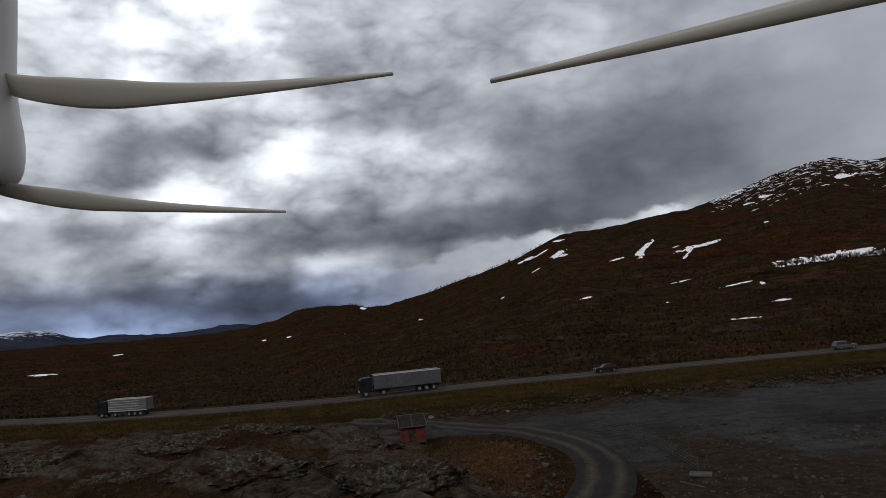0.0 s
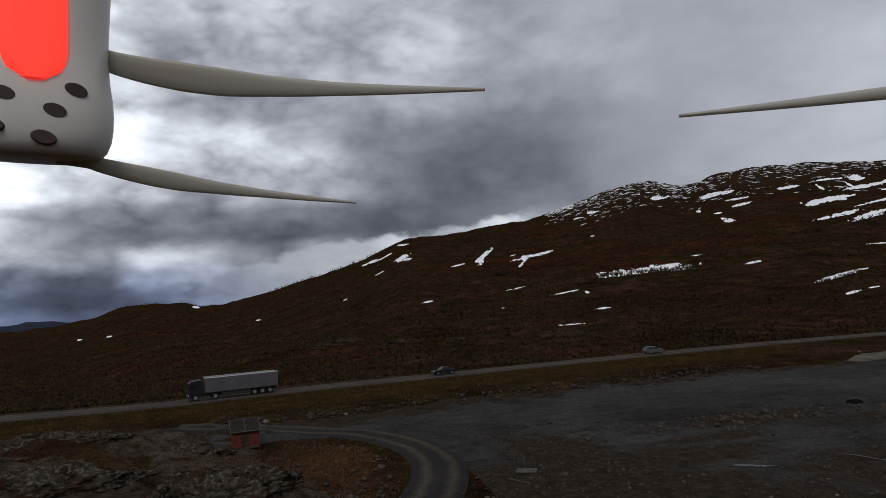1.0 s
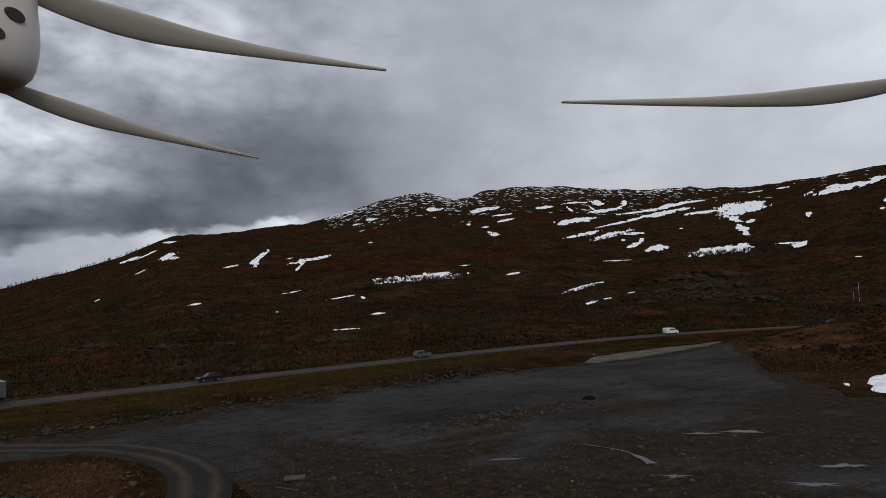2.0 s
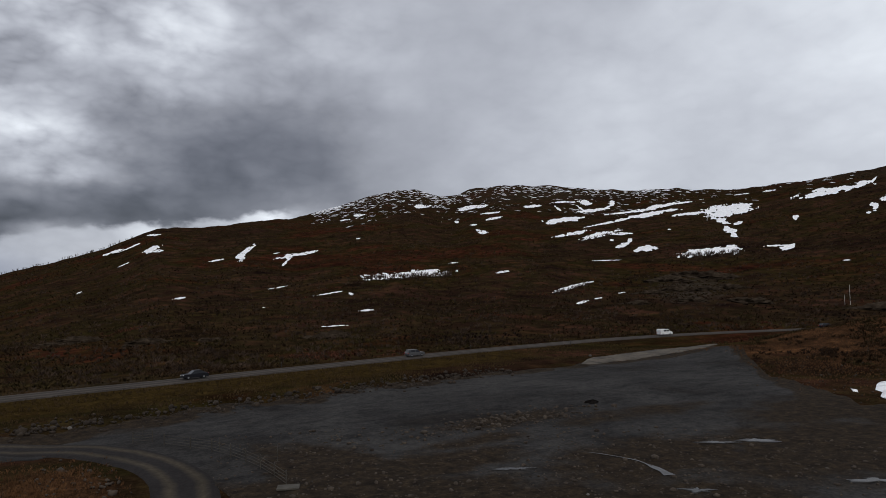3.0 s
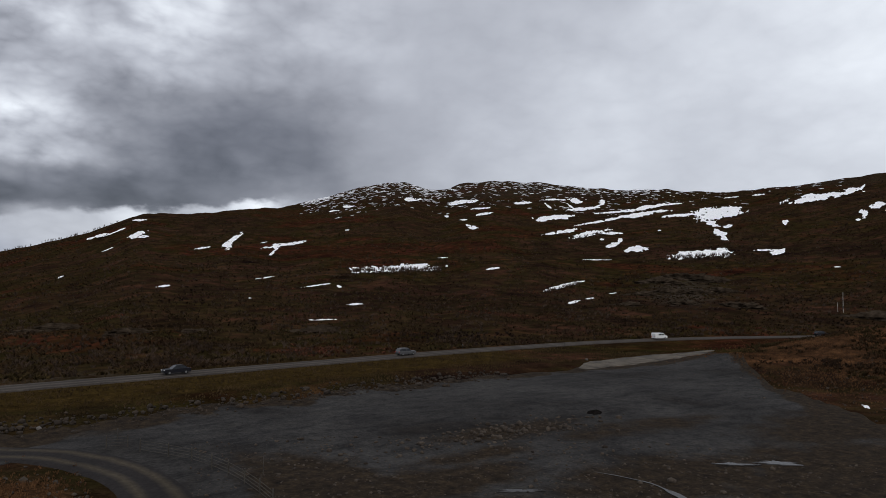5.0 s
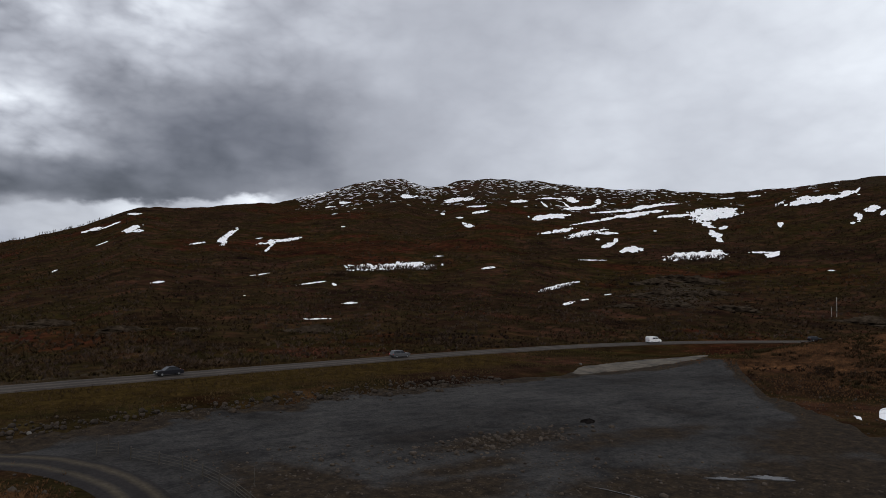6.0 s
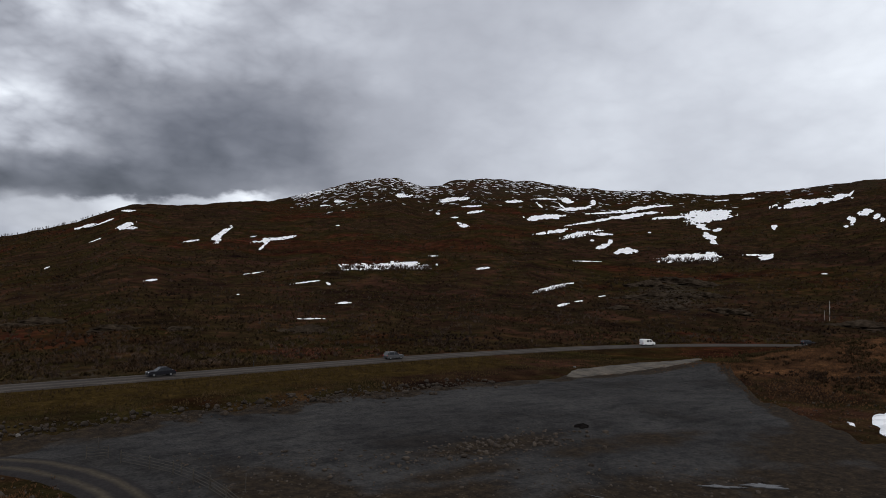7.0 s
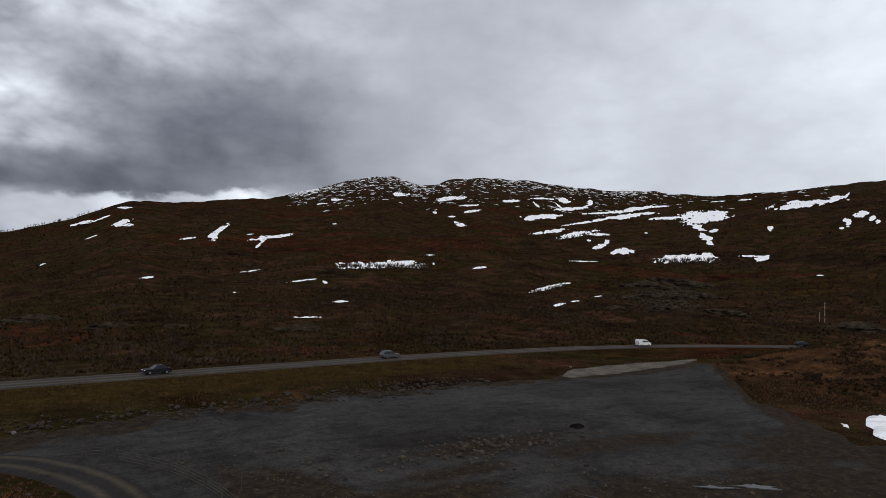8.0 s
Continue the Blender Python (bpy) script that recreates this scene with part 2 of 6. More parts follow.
wl.new(bright, strip_mix.inputs[1])
wl.new(wmath("MULTIPLY", below.outputs[0], wmath("MULTIPLY_ADD", grain, 0.35, 1.0)), strip_mix.inputs[2])
bright = strip_mix.outputs[0]
tone = wnode("ShaderNodeValToRGB")
wl.new(bright, tone.inputs[0])
ramp = tone.color_ramp.elements
ramp[0].position, ramp[0].color = 0.07, (0.90, 0.96, 1.19, 1)
ramp[1].position, ramp[1].color = 0.75, (0.95, 1.0, 1.08, 1)
mid = ramp.new(0.25)
mid.color = (0.94, 0.98, 1.13, 1)
low = wnode("ShaderNodeMapRange")
low.interpolation_type = "SMOOTHSTEP"
wl.new(height_now, low.inputs[0])
for slot, v in zip(low.inputs[1:5], (5.5, 1.0, 0.0, 1.0)):
    slot.default_value = v
west = wnode("ShaderNodeMapRange")
west.interpolation_type = "SMOOTHSTEP"
wl.new(bearing_now, west.inputs[0])
for slot, v in zip(west.inputs[1:5], (-6.0, 12.0, 0.0, 1.0)):
    slot.default_value = v
far_blue = wnode("ShaderNodeMixRGB")
far_blue.blend_type = "MULTIPLY"
wl.new(wmath("MULTIPLY", low.outputs[0], west.outputs[0]), far_blue.inputs[0])
wl.new(tone.outputs[0], far_blue.inputs[1])
far_blue.inputs[2].default_value = (0.72, 0.89, 1.26, 1)
cloud = wvec("SCALE", far_blue.outputs[0])
wl.new(bright, cloud.node.inputs["Scale"])
clear = wnode("ShaderNodeTexSky")
clear.sky_type, clear.sun_disc = "NISHITA", False
clear.sun_elevation, clear.sun_rotation = radians(SUN_HEIGHT), radians(-SUN_BEARING)
cover = wnode("ShaderNodeMixRGB")
cover.blend_type = "ADD"
cover.inputs[0].default_value = 0.004
wl.new(cloud, cover.inputs[1])
wl.new(clear.outputs[0], cover.inputs[2])
sky_out = wnode("ShaderNodeBackground")
wl.new(cover.outputs[0], sky_out.inputs[0])
sky_out.inputs[1].default_value = 1.0
wl.new(sky_out.outputs[0], wnode("ShaderNodeOutputWorld").inputs[0])


# ---- materials ----
def mat(name, rough=0.8, metal=0.0, spec=0.3):
    m = bpy.data.materials.new(name)
    m.use_nodes = True
    b = m.node_tree.nodes["Principled BSDF"]
    b.inputs["Roughness"].default_value, b.inputs["Metallic"].default_value = rough, metal
    b.inputs["Specular IOR Level"].default_value = spec
    return m, m.node_tree.nodes, m.node_tree.links, b


def noise_node(n, l, scale, detail=6.0, rough=0.6, coords=None, distort=0.0):
    t = n.new("ShaderNodeTexNoise")
    t.inputs["Scale"].default_value, t.inputs["Detail"].default_value = scale, detail
    t.inputs["Roughness"].default_value, t.inputs["Distortion"].default_value = rough, distort
    if coords:
        l.new(coords, t.inputs["Vector"])
    return t.outputs["Fac"]


def ramp_node(n, l, fac, stops):
    r = n.new("ShaderNodeValToRGB")
    e = r.color_ramp.elements
    e[0].position, e[0].color = stops[0][0], (*stops[0][1], 1)
    e[1].position, e[1].color = stops[-1][0], (*stops[-1][1], 1)
    for p, c in stops[1:-1]:
        e.new(p).color = (*c, 1)
    l.new(fac, r.inputs[0])
    return r.outputs[0]


def mix_node(n, l, fac, a, b, blend="MIX"):
    m = n.new("ShaderNodeMixRGB")
    m.blend_type = blend
    for slot, v in zip(m.inputs, (fac, a, b)):
        if isinstance(v, (int, float)):
            slot.default_value = v
        elif isinstance(v, tuple):
            slot.default_value = (*v, 1)
        else:
            l.new(v, slot)
    return m.outputs[0]


def bump_node(n, l, b, height, strength, distance):
    k = n.new("ShaderNodeBump")
    k.inputs["Strength"].default_value, k.inputs["Distance"].default_value = strength, distance
    l.new(height, k.inputs["Height"])
    l.new(k.outputs[0], b.inputs["Normal"])


def place(n):
    return n.new("ShaderNodeNewGeometry").outputs["Position"]


def speckled(name, dark, light, scale=1.0, rough=0.9, bump=0.3, metal=0.0, spec=0.25, fine_scale=9.0):
    """A surface with stains at one scale and grain at another."""
    m, n, l, b = mat(name, rough, metal, spec)
    p = place(n)
    big, small = noise_node(n, l, scale, 5, 0.6, p), noise_node(n, l, scale * fine_scale, 6, 0.65, p)
    c = ramp_node(n, l, big, [(0.32, dark), (0.68, light)])
    g = ramp_node(n, l, small, [(0.3, (0.72, 0.72, 0.72)), (0.7, (1.25, 1.25, 1.25))])
    l.new(mix_node(n, l, 1.0, c, g, "MULTIPLY"), b.inputs["Base Color"])
    if bump:
        bump_node(n, l, b, small, bump, 0.05 / scale)
    return m


def ground_material():
    m, n, l, b = mat("moor", 1.0, 0, 0.0)
    p = place(n)
    at = n.new("ShaderNodeAttribute")
    at.attribute_name = "cover"
    zones = n.new("ShaderNodeSeparateColor")
    l.new(at.outputs["Color"], zones.inputs[0])
    wide, patchy = noise_node(n, l, 0.006, 6, 0.62, p, 0.4), noise_node(n, l, 0.035, 7, 0.66, p, 0.3)
    tuft, grit = noise_node(n, l, 0.45, 6, 0.7, p), noise_node(n, l, 2.6, 5, 0.7, p)
    heath = ramp_node(n, l, patchy, [(0.30, (0.010, 0.006, 0.005)), (0.42, (0.026, 0.0138, 0.0085)), (0.50, (0.025, 0.0170, 0.0082)), (0.60, (0.042, 0.0192, 0.0122)), (0.72, (0.040, 0.025, 0.016))])
    red = ramp_node(n, l, wide, [(0.38, (0.72, 0.74, 0.78)), (0.46, (1.0, 1.0, 1.0)), (0.53, (0.78, 0.95, 0.68)), (0.60, (1.25, 0.80, 0.76)), (0.68, (0.75, 0.72, 0.72))])
    c = mix_node(n, l, 1.0, heath, red, "MULTIPLY")
    mottle = ramp_node(n, l, noise_node(n, l, 0.14, 8, 0.72, p), [(0.32, (0.42, 0.42, 0.45)), (0.5, (0.95, 0.95, 0.95)), (0.66, (1.75, 1.65, 1.5))])
    c = mix_node(n, l, 1.0, c, mottle, "MULTIPLY")
    verge = ramp_node(n, l, tuft, [(0.3, (0.017, 0.0105, 0.004)), (0.55, (0.038, 0.0245, 0.008)), (0.75, (0.062, 0.038, 0.014))])
    orange = ramp_node(n, l, tuft, [(0.3, (0.018, 0.011, 0.007)), (0.5, (0.050, 0.025, 0.013)), (0.68, (0.098, 0.049, 0.023))])
    lichen = ramp_node(n, l, tuft, [(0.34, (0.009, 0.006, 0.0045)), (0.46, (0.034, 0.026, 0.019)), (0.6, (0.058, 0.049, 0.039)), (0.75, (0.030, 0.021, 0.016))])
    edge = noise_node(n, l, 0.25, 6, 0.65, p)
    orange = mix_node(n, l, 1.0, orange, mottle, "MULTIPLY")
    for zone, colour in ((1, verge), (2, orange), (0, lichen)):
        add = n.new("ShaderNodeMath")
        add.operation = "MULTIPLY_ADD"
        l.new(edge, add.inputs[0])
        add.inputs[1].default_value = 0.9
        l.new(zones.outputs[zone], add.inputs[2])
        cut = n.new("ShaderNodeMapRange")
        l.new(add.outputs[0], cut.inputs[0])
        for slot, v in zip(cut.inputs[1:5], (0.78, 1.05, 0.0, 1.0)):
            slot.default_value = v
        c = mix_node(n, l, cut.outputs[0], c, colour)
    grain_c = ramp_node(n, l, grit, [(0.3, (0.45, 0.45, 0.45)), (0.7, (1.55, 1.55, 1.55))])
    c = mix_node(n, l, 1.0, c, grain_c, "MULTIPLY")
    l.new(c, b.inputs["Base Color"])
    bump_node(n, l, b, tuft, 0.5, 0.5)
    return m


def gravel_material():
    m, n, l, b = mat("gravel_yard", 0.95, 0, 0.05)
    p = place(n)
    stretch = n.new("ShaderNodeMapping")
    l.new(p, stretch.inputs[0])
    stretch.inputs["Scale"].default_value = (0.5, 1.5, 1.0)
    stretch.inputs["Rotation"].default_value = (0, 0, radians(-12))
    wide, wheel = noise_node(n, l, 0.05, 6, 0.6, p, 0.6), noise_node(n, l, 0.28, 6, 0.6, stretch.outputs[0], 0.5)
    grit = noise_node(n, l, 3.2, 6, 0.75, p)
    c = ramp_node(n, l, wide, [(0.32, (0.018, 0.016, 0.015)), (0.45, (0.029, 0.028, 0.028)), (0.62, (0.041, 0.040, 0.040))])
    w = ramp_node(n, l, wheel, [(0.3, (0.55, 0.55, 0.56)), (0.5, (1, 1, 1)), (0.75, (1.18, 1.16, 1.12))])
    g = ramp_node(n, l, grit, [(0.3, (0.5, 0.5, 0.5)), (0.72, (1.6, 1.57, 1.5))])
    rubble = ramp_node(n, l, noise_node(n, l, 0.7, 8, 0.72, p), [(0.34, (0.6, 0.59, 0.6)), (0.5, (1.0, 0.99, 0.98)), (0.68, (1.3, 1.27, 1.2))])
    c = mix_node(n, l, 1.0, mix_node(n, l, 1.0, c, w, "MULTIPLY"), rubble, "MULTIPLY")
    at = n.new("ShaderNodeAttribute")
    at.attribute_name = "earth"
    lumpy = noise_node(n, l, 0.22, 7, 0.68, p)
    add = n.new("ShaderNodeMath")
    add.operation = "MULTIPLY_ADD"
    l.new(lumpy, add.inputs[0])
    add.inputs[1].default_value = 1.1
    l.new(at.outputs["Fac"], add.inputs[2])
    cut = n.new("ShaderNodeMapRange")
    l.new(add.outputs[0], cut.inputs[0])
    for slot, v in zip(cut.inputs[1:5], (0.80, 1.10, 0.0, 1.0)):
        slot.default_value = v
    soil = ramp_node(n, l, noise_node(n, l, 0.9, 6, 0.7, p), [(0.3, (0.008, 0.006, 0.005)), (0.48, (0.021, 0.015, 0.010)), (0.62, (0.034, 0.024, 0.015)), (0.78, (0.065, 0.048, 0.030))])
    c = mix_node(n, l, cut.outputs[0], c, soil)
    c = mix_node(n, l, 1.0, c, g, "MULTIPLY")
    l.new(c, b.inputs["Base Color"])
    bump_node(n, l, b, grit, 0.5, 0.06)
    return m


def rut_material(name, bed, rut, ruts, half):
    """A lane whose wheel marks run along it; the u of its map goes across."""
    m, n, l, b = mat(name, 0.95, 0, 0.05)
    p = place(n)
    uv = n.new("ShaderNodeUVMap")
    sep = n.new("ShaderNodeSeparateXYZ")
    l.new(uv.outputs[0], sep.inputs[0])
    wob = noise_node(n, l, 0.35, 5, 0.6, p)
    u = n.new("ShaderNodeMath")
    u.operation = "MULTIPLY_ADD"
    l.new(wob, u.inputs[0])
    u.inputs[1].default_value = 0.16
    l.new(sep.outputs[0], u.inputs[2])
    stops = [(0.0, (0, 0, 0))]
    for r in ruts:
        stops += [(r - half, (0, 0, 0)), (r, (1, 1, 1)), (r + half, (0, 0, 0))]
    mask = ramp_node(n, l, u.outputs[0], stops + [(1.0, (0, 0, 0))])
    c = mix_node(n, l, mask, bed, rut)
    g = ramp_node(n, l, noise_node(n, l, 2.5, 6, 0.7, p), [(0.3, (0.7, 0.7, 0.7)), (0.7, (1.3, 1.3, 1.3))])
    big = ramp_node(n, l, noise_node(n, l, 0.12, 5, 0.6, p), [(0.3, (0.75, 0.75, 0.75)), (0.7, (1.15, 1.15, 1.15))])
    c = mix_node(n, l, 1.0, mix_node(n, l, 1.0, c, g, "MULTIPLY"), big, "MULTIPLY")
    l.new(c, b.inputs["Base Color"])
    return m


def plain(name, colour, rough=0.5, metal=0.0, spec=0.4, wear=0.12):
    m, n, l, b = mat(name, rough, metal, spec)
    tex = n.new("ShaderNodeTexCoord").outputs["Object"]
    g = ramp_node(n, l, noise_node(n, l, 3.0, 6, 0.65, tex), [(0.3, (1 - wear,) * 3), (0.7, (1 + wear,) * 3)])
    l.new(mix_node(n, l, 1.0, colour, g, "MULTIPLY"), b.inputs["Base Color"])
    return m


def lamp_material(name, colour, strength):
    m, n, l, b = mat(name, 0.4)
    b.inputs["Base Color"].default_value = (*colour, 1)
    b.inputs["Emission Color"].default_value = (*colour, 1)
    b.inputs["Emission Strength"].default_value = strength
    return m


MOOR, GRAVEL = ground_material(), gravel_material()
ASPHALT = rut_material("old_asphalt", (0.046, 0.039, 0.034), (0.088, 0.075, 0.063), (0.20, 0.58, 0.95), 0.12)
TRACK = rut_material("gravel_track", (0.025, 0.022, 0.021), (0.062, 0.051, 0.036), (0.33, 0.78), 0.13)
SAND = speckled("pale_sand", (0.030, 0.025, 0.020), (0.128, 0.106, 0.078), 0.42)
LICHEN_ROCK = speckled("lichen_rock", (0.009, 0.0064, 0.005), (0.056, 0.046, 0.036), 0.9, 1.0, 1.0, spec=0.0, fine_scale=5.0)
r_n, r_l, r_b = LICHEN_ROCK.node_tree.nodes, LICHEN_ROCK.node_tree.links, LICHEN_ROCK.node_tree.nodes["Principled BSDF"]
old_colour = r_b.inputs["Base Color"].links[0].from_socket
flecks = ramp_node(r_n, r_l, noise_node(r_n, r_l, 2.6, 6, 0.7, place(r_n)), [(0.50, (0, 0, 0)), (0.66, (1, 1, 1))])
moss = ramp_node(r_n, r_l, noise_node(r_n, r_l, 0.55, 6, 0.7, place(r_n)), [(0.52, (0, 0, 0)), (0.62, (1, 1, 1))])
lichened = mix_node(r_n, r_l, flecks, old_colour, (0.125, 0.113, 0.094))
r_l.new(mix_node(r_n, r_l, moss, lichened, (0.026, 0.014, 0.009)), r_b.inputs["Base Color"])
STONE = speckled("broken_stone", (0.013, 0.009, 0.006), (0.052, 0.038, 0.027), 0.5, 0.9, 0.4)
YARD_STONE = speckled("yard_stone", (0.016, 0.011, 0.008), (0.080, 0.062, 0.046), 0.6, 0.9, 0.3)
PALE_STONE = speckled("pale_stone", (0.06, 0.054, 0.047), (0.17, 0.155, 0.14), 1.0)
SNOW = speckled("old_snow", (0.93, 0.94, 0.95), (0.97, 0.97, 0.97), 0.05, 0.7, 0.2, spec=0.3)
DIRTY_SNOW = speckled("summit_snow", (0.72, 0.73, 0.75), (0.94, 0.94, 0.95), 0.03, 0.8, 0.2)
HEATH_BUSH, h_n, h_l, h_b = mat("heath_bush", 1.0, 0, 0.05)
h_p = place(h_n)
h_tone = ramp_node(h_n, h_l, noise_node(h_n, h_l, 0.022, 5, 0.6, h_p, 0.3), [(0.34, (0.022, 0.014, 0.010)), (0.46, (0.043, 0.026, 0.014)), (0.56, (0.038, 0.028, 0.012)), (0.66, (0.078, 0.030, 0.019))])
h_isle = h_n.new("ShaderNodeNewGeometry").outputs["Random Per Island"]
h_vary = ramp_node(h_n, h_l, h_isle, [(0.0, (0.65, 0.65, 0.65)), (0.7, (1.05, 1.05, 1.05)), (1.0, (1.5, 1.45, 1.35))])
h_l.new(mix_node(h_n, h_l, 1.0, h_tone, h_vary, "MULTIPLY"), h_b.inputs["Base Color"])
TWIG = speckled("birch_twig", (0.028, 0.018, 0.013), (0.085, 0.058, 0.042), 0.09, 0.95, 0, spec=0.1)
STRAW = speckled("dry_grass", (0.030, 0.019, 0.008), (0.085, 0.054, 0.024), 0.12, 0.95, 0, spec=0.1)
RUST_STRAW = speckled("rusty_grass", (0.052, 0.025, 0.013), (0.165, 0.083, 0.037), 0.2, 0.95, 0, spec=0.1)
GREYWOOD = speckled("weathered_wood", (0.032, 0.028, 0.023), (0.078, 0.069, 0.056), 2.0)
REDWOOD = speckled("red_painted_board", (0.075, 0.014, 0.010), (0.135, 0.028, 0.018), 1.5, 0.75, 0.1)
DARKWOOD = speckled("dark_board", (0.02, 0.012, 0.01), (0.045, 0.03, 0.022), 2.0)
ROOF_FELT = speckled("roof_sheet", (0.016, 0.013, 0.013), (0.034, 0.029, 0.028), 2.0, 0.9, spec=0.05)
TRIM_WHITE = plain("white_trim", (0.066, 0.058, 0.053), 0.85, 0, 0.1)
CONCRETE = speckled("concrete", (0.05, 0.045, 0.036), (0.085, 0.077, 0.063), 1.5)
TRAILER_SIDE = speckled("trailer_side", (0.064, 0.060, 0.066), (0.098, 0.093, 0.100), 0.25, 0.45, 0)
TRAILER_PALE = speckled("trailer_tarpaulin", (0.09, 0.087, 0.083), (0.145, 0.14, 0.133), 0.3, 0.55, 0)
EDGE_METAL = plain("bright_edge", (0.5, 0.49, 0.48), 0.5)
CAB_DARK = plain("dark_cab_paint", (0.013, 0.0125, 0.015), 0.55, 0, 0.12)
CHASSIS = plain("chassis", (0.014, 0.014, 0.014), 0.7)
TYRE = plain("tyre", (0.012, 0.012, 0.012), 0.85)
RIM = plain("rim", (0.35, 0.35, 0.36), 0.35, 0.8)
CAR_GLASS = plain("car_glass", (0.012, 0.014, 0.017), 0.1, 0, 0.3)
SILVER = plain("silver_paint", (0.08, 0.08, 0.083), 0.4, 0.3)
BLACK_PAINT = plain("black_paint", (0.010, 0.010, 0.013), 0.5, 0, 0.12)
VAN_WHITE = plain("white_van_paint", (0.74, 0.74, 0.73), 0.35)
HEADLAMP = plain("headlamp_glass", (0.7, 0.7, 0.68), 0.12)
TAIL_RED = plain("tail_lamp_red", (0.3, 0.012, 0.01), 0.3)
STEEL = plain("galvanised_steel", (0.3, 0.3, 0.3), 0.45, 0.6)
POLE_GREY = plain("pole_grey", (0.5, 0.48, 0.45), 0.6)
PLASTIC = plain("white_plastic", (0.70, 0.67, 0.62), 0.35, 0, 0.4, 0.04)
BLADE = plain("off_white_blade", (0.60, 0.57, 0.51), 0.4, 0, 0.35, 0.05)
b_n, b_l = BLADE.node_tree.nodes, BLADE.node_tree.links
thin, blend = b_n.new("ShaderNodeBsdfTranslucent"), b_n.new("ShaderNodeMixShader")
thin.inputs[0].default_value = (0.62, 0.59, 0.50, 1)
blend.inputs[0].default_value = 0.35
b_l.new(b_n["Principled BSDF"].outputs[0], blend.inputs[1])
b_l.new(thin.outputs[0], blend.inputs[2])
b_l.new(blend.outputs[0], b_n["Material Output"].inputs[0])
HOLE = plain("vent_hole", (0.05, 0.035, 0.03), 0.7)
LED = lamp_material("red_led", (1.0, 0.045, 0.03), 1.1)
WATER, w_n, w_l, w_b = mat("puddle_water", 0.18, 0, 0.07)
w_b.inputs["Base Color"].default_value = (0.03, 0.028, 0.026, 1)
bump_node(w_n, w_l, w_b, noise_node(w_n, w_l, 2.0, 3, 0.5, place(w_n)), 0.04, 0.05)


# ---- shape helpers ----
def mesh_of(bm, name, material, smooth=False):
    me = bpy.data.meshes.new(name)
    bm.normal_update()
    bm.to_mesh(me)
    bm.free()
    me.materials.append(material)
    if smooth:
        me.polygons.foreach_set("use_smooth", [True] * len(me.polygons))
    return me


def part(name, bm, material, parent, label="", smooth=False):
    ob = new(name, mesh_of(bm, name, material, smooth))
    ob.parent = parent
    if label:
        tagged(ob, label)
    return ob


def thing(name, bm, material, label, category, group="", kind="", m=None, smooth=False):
    ob = new(name, mesh_of(bm, name, material, smooth))
    if m is not None:
        ob.matrix_world = m
    return tagged(ob, label, category, group, kind)


def base(name, label, category, m, group=""):
    ob = new(name)
    ob.empty_display_size = 0.2
    ob.matrix_world = m
    return tagged(ob, label, category, group)


def box(bm, x0, x1, y0, y1, z0, z1, bevel=0.0):
    before = set(bm.verts)
    made = bmesh.ops.create_cube(bm, size=1.0, matrix=Matrix.Translation(((x0 + x1) / 2, (y0 + y1) / 2, (z0 + z1) / 2)) @ Matrix.Diagonal((x1 - x0, y1 - y0, z1 - z0, 1)))
    if bevel:
        edges = {e for v in made["verts"] for e in v.link_edges}
        bmesh.ops.bevel(bm, geom=list(edges), offset=bevel, segments=2, affect="EDGES", profile=0.5)
    return bm


def a_box(*size, bevel=0.0):
    return box(bmesh.new(), *size, bevel=bevel)


def rod(bm, a, b, r0, r1=None, sides=8):
    a, b = Vector(a), Vector(b)
    turn = (b - a).to_track_quat("Z", "Y").to_matrix().to_4x4()
    bmesh.ops.create_cone(bm, cap_ends=True, segments=sides, radius1=r0, radius2=r0 if r1 is None else r1, depth=(b - a).length, matrix=Matrix.Translation((a + b) / 2) @ turn)
    return bm


def side_shape(profile, half, taper=0.0, bevel=0.04):
    """A body from its outline in x and z, as wide as 2 * half, drawn in towards the top by taper."""
    bm = bmesh.new()
    zs = [z for _, z in profile]
    lo, hi = min(zs), max(zs)
    rings = []
    for s in (-1, 1):
        rings.append([bm.verts.new((x, s * (half - taper * (z - lo) / (hi - lo)), z)) for x, z in profile])
    bm.faces.new(rings[0][::-1])
    bm.faces.new(rings[1])
    n = len(profile)
    for i in range(n):
        bm.faces.new((rings[0][i], rings[0][(i + 1) % n], rings[1][(i + 1) % n], rings[1][i]))
    bmesh.ops.recalc_face_normals(bm, faces=bm.faces)
    if bevel:
        bmesh.ops.bevel(bm, geom=list(bm.edges), offset=bevel, segments=2, affect="EDGES", profile=0.6)
    return bm


# ---- the lie of the land ----
def lattice(ix, iy, seed):
    h = (ix.astype(np.int64) * 374761393 + iy.astype(np.int64) * 668265263 + seed * 974634541) & 0xFFFFFFFF
    h = ((h ^ (h >> 13)) * 1274126177) & 0xFFFFFFFF
    return ((h ^ (h >> 16)) & 0xFFFFFF) / float(0xFFFFFF)


def value_noise(x, y, seed=0):
    x, y = np.asarray(x, float), np.asarray(y, float)
    ix, iy = np.floor(x), np.floor(y)
    fx, fy = x - ix, y - iy
    fx, fy = fx * fx * (3 - 2 * fx), fy * fy * (3 - 2 * fy)
    a, b = lattice(ix, iy, seed), lattice(ix + 1, iy, seed)
    c, d = lattice(ix, iy + 1, seed), lattice(ix + 1, iy + 1, seed)
    return (a * (1 - fx) + b * fx) * (1 - fy) + (c * (1 - fx) + d * fx) * fy - 0.5


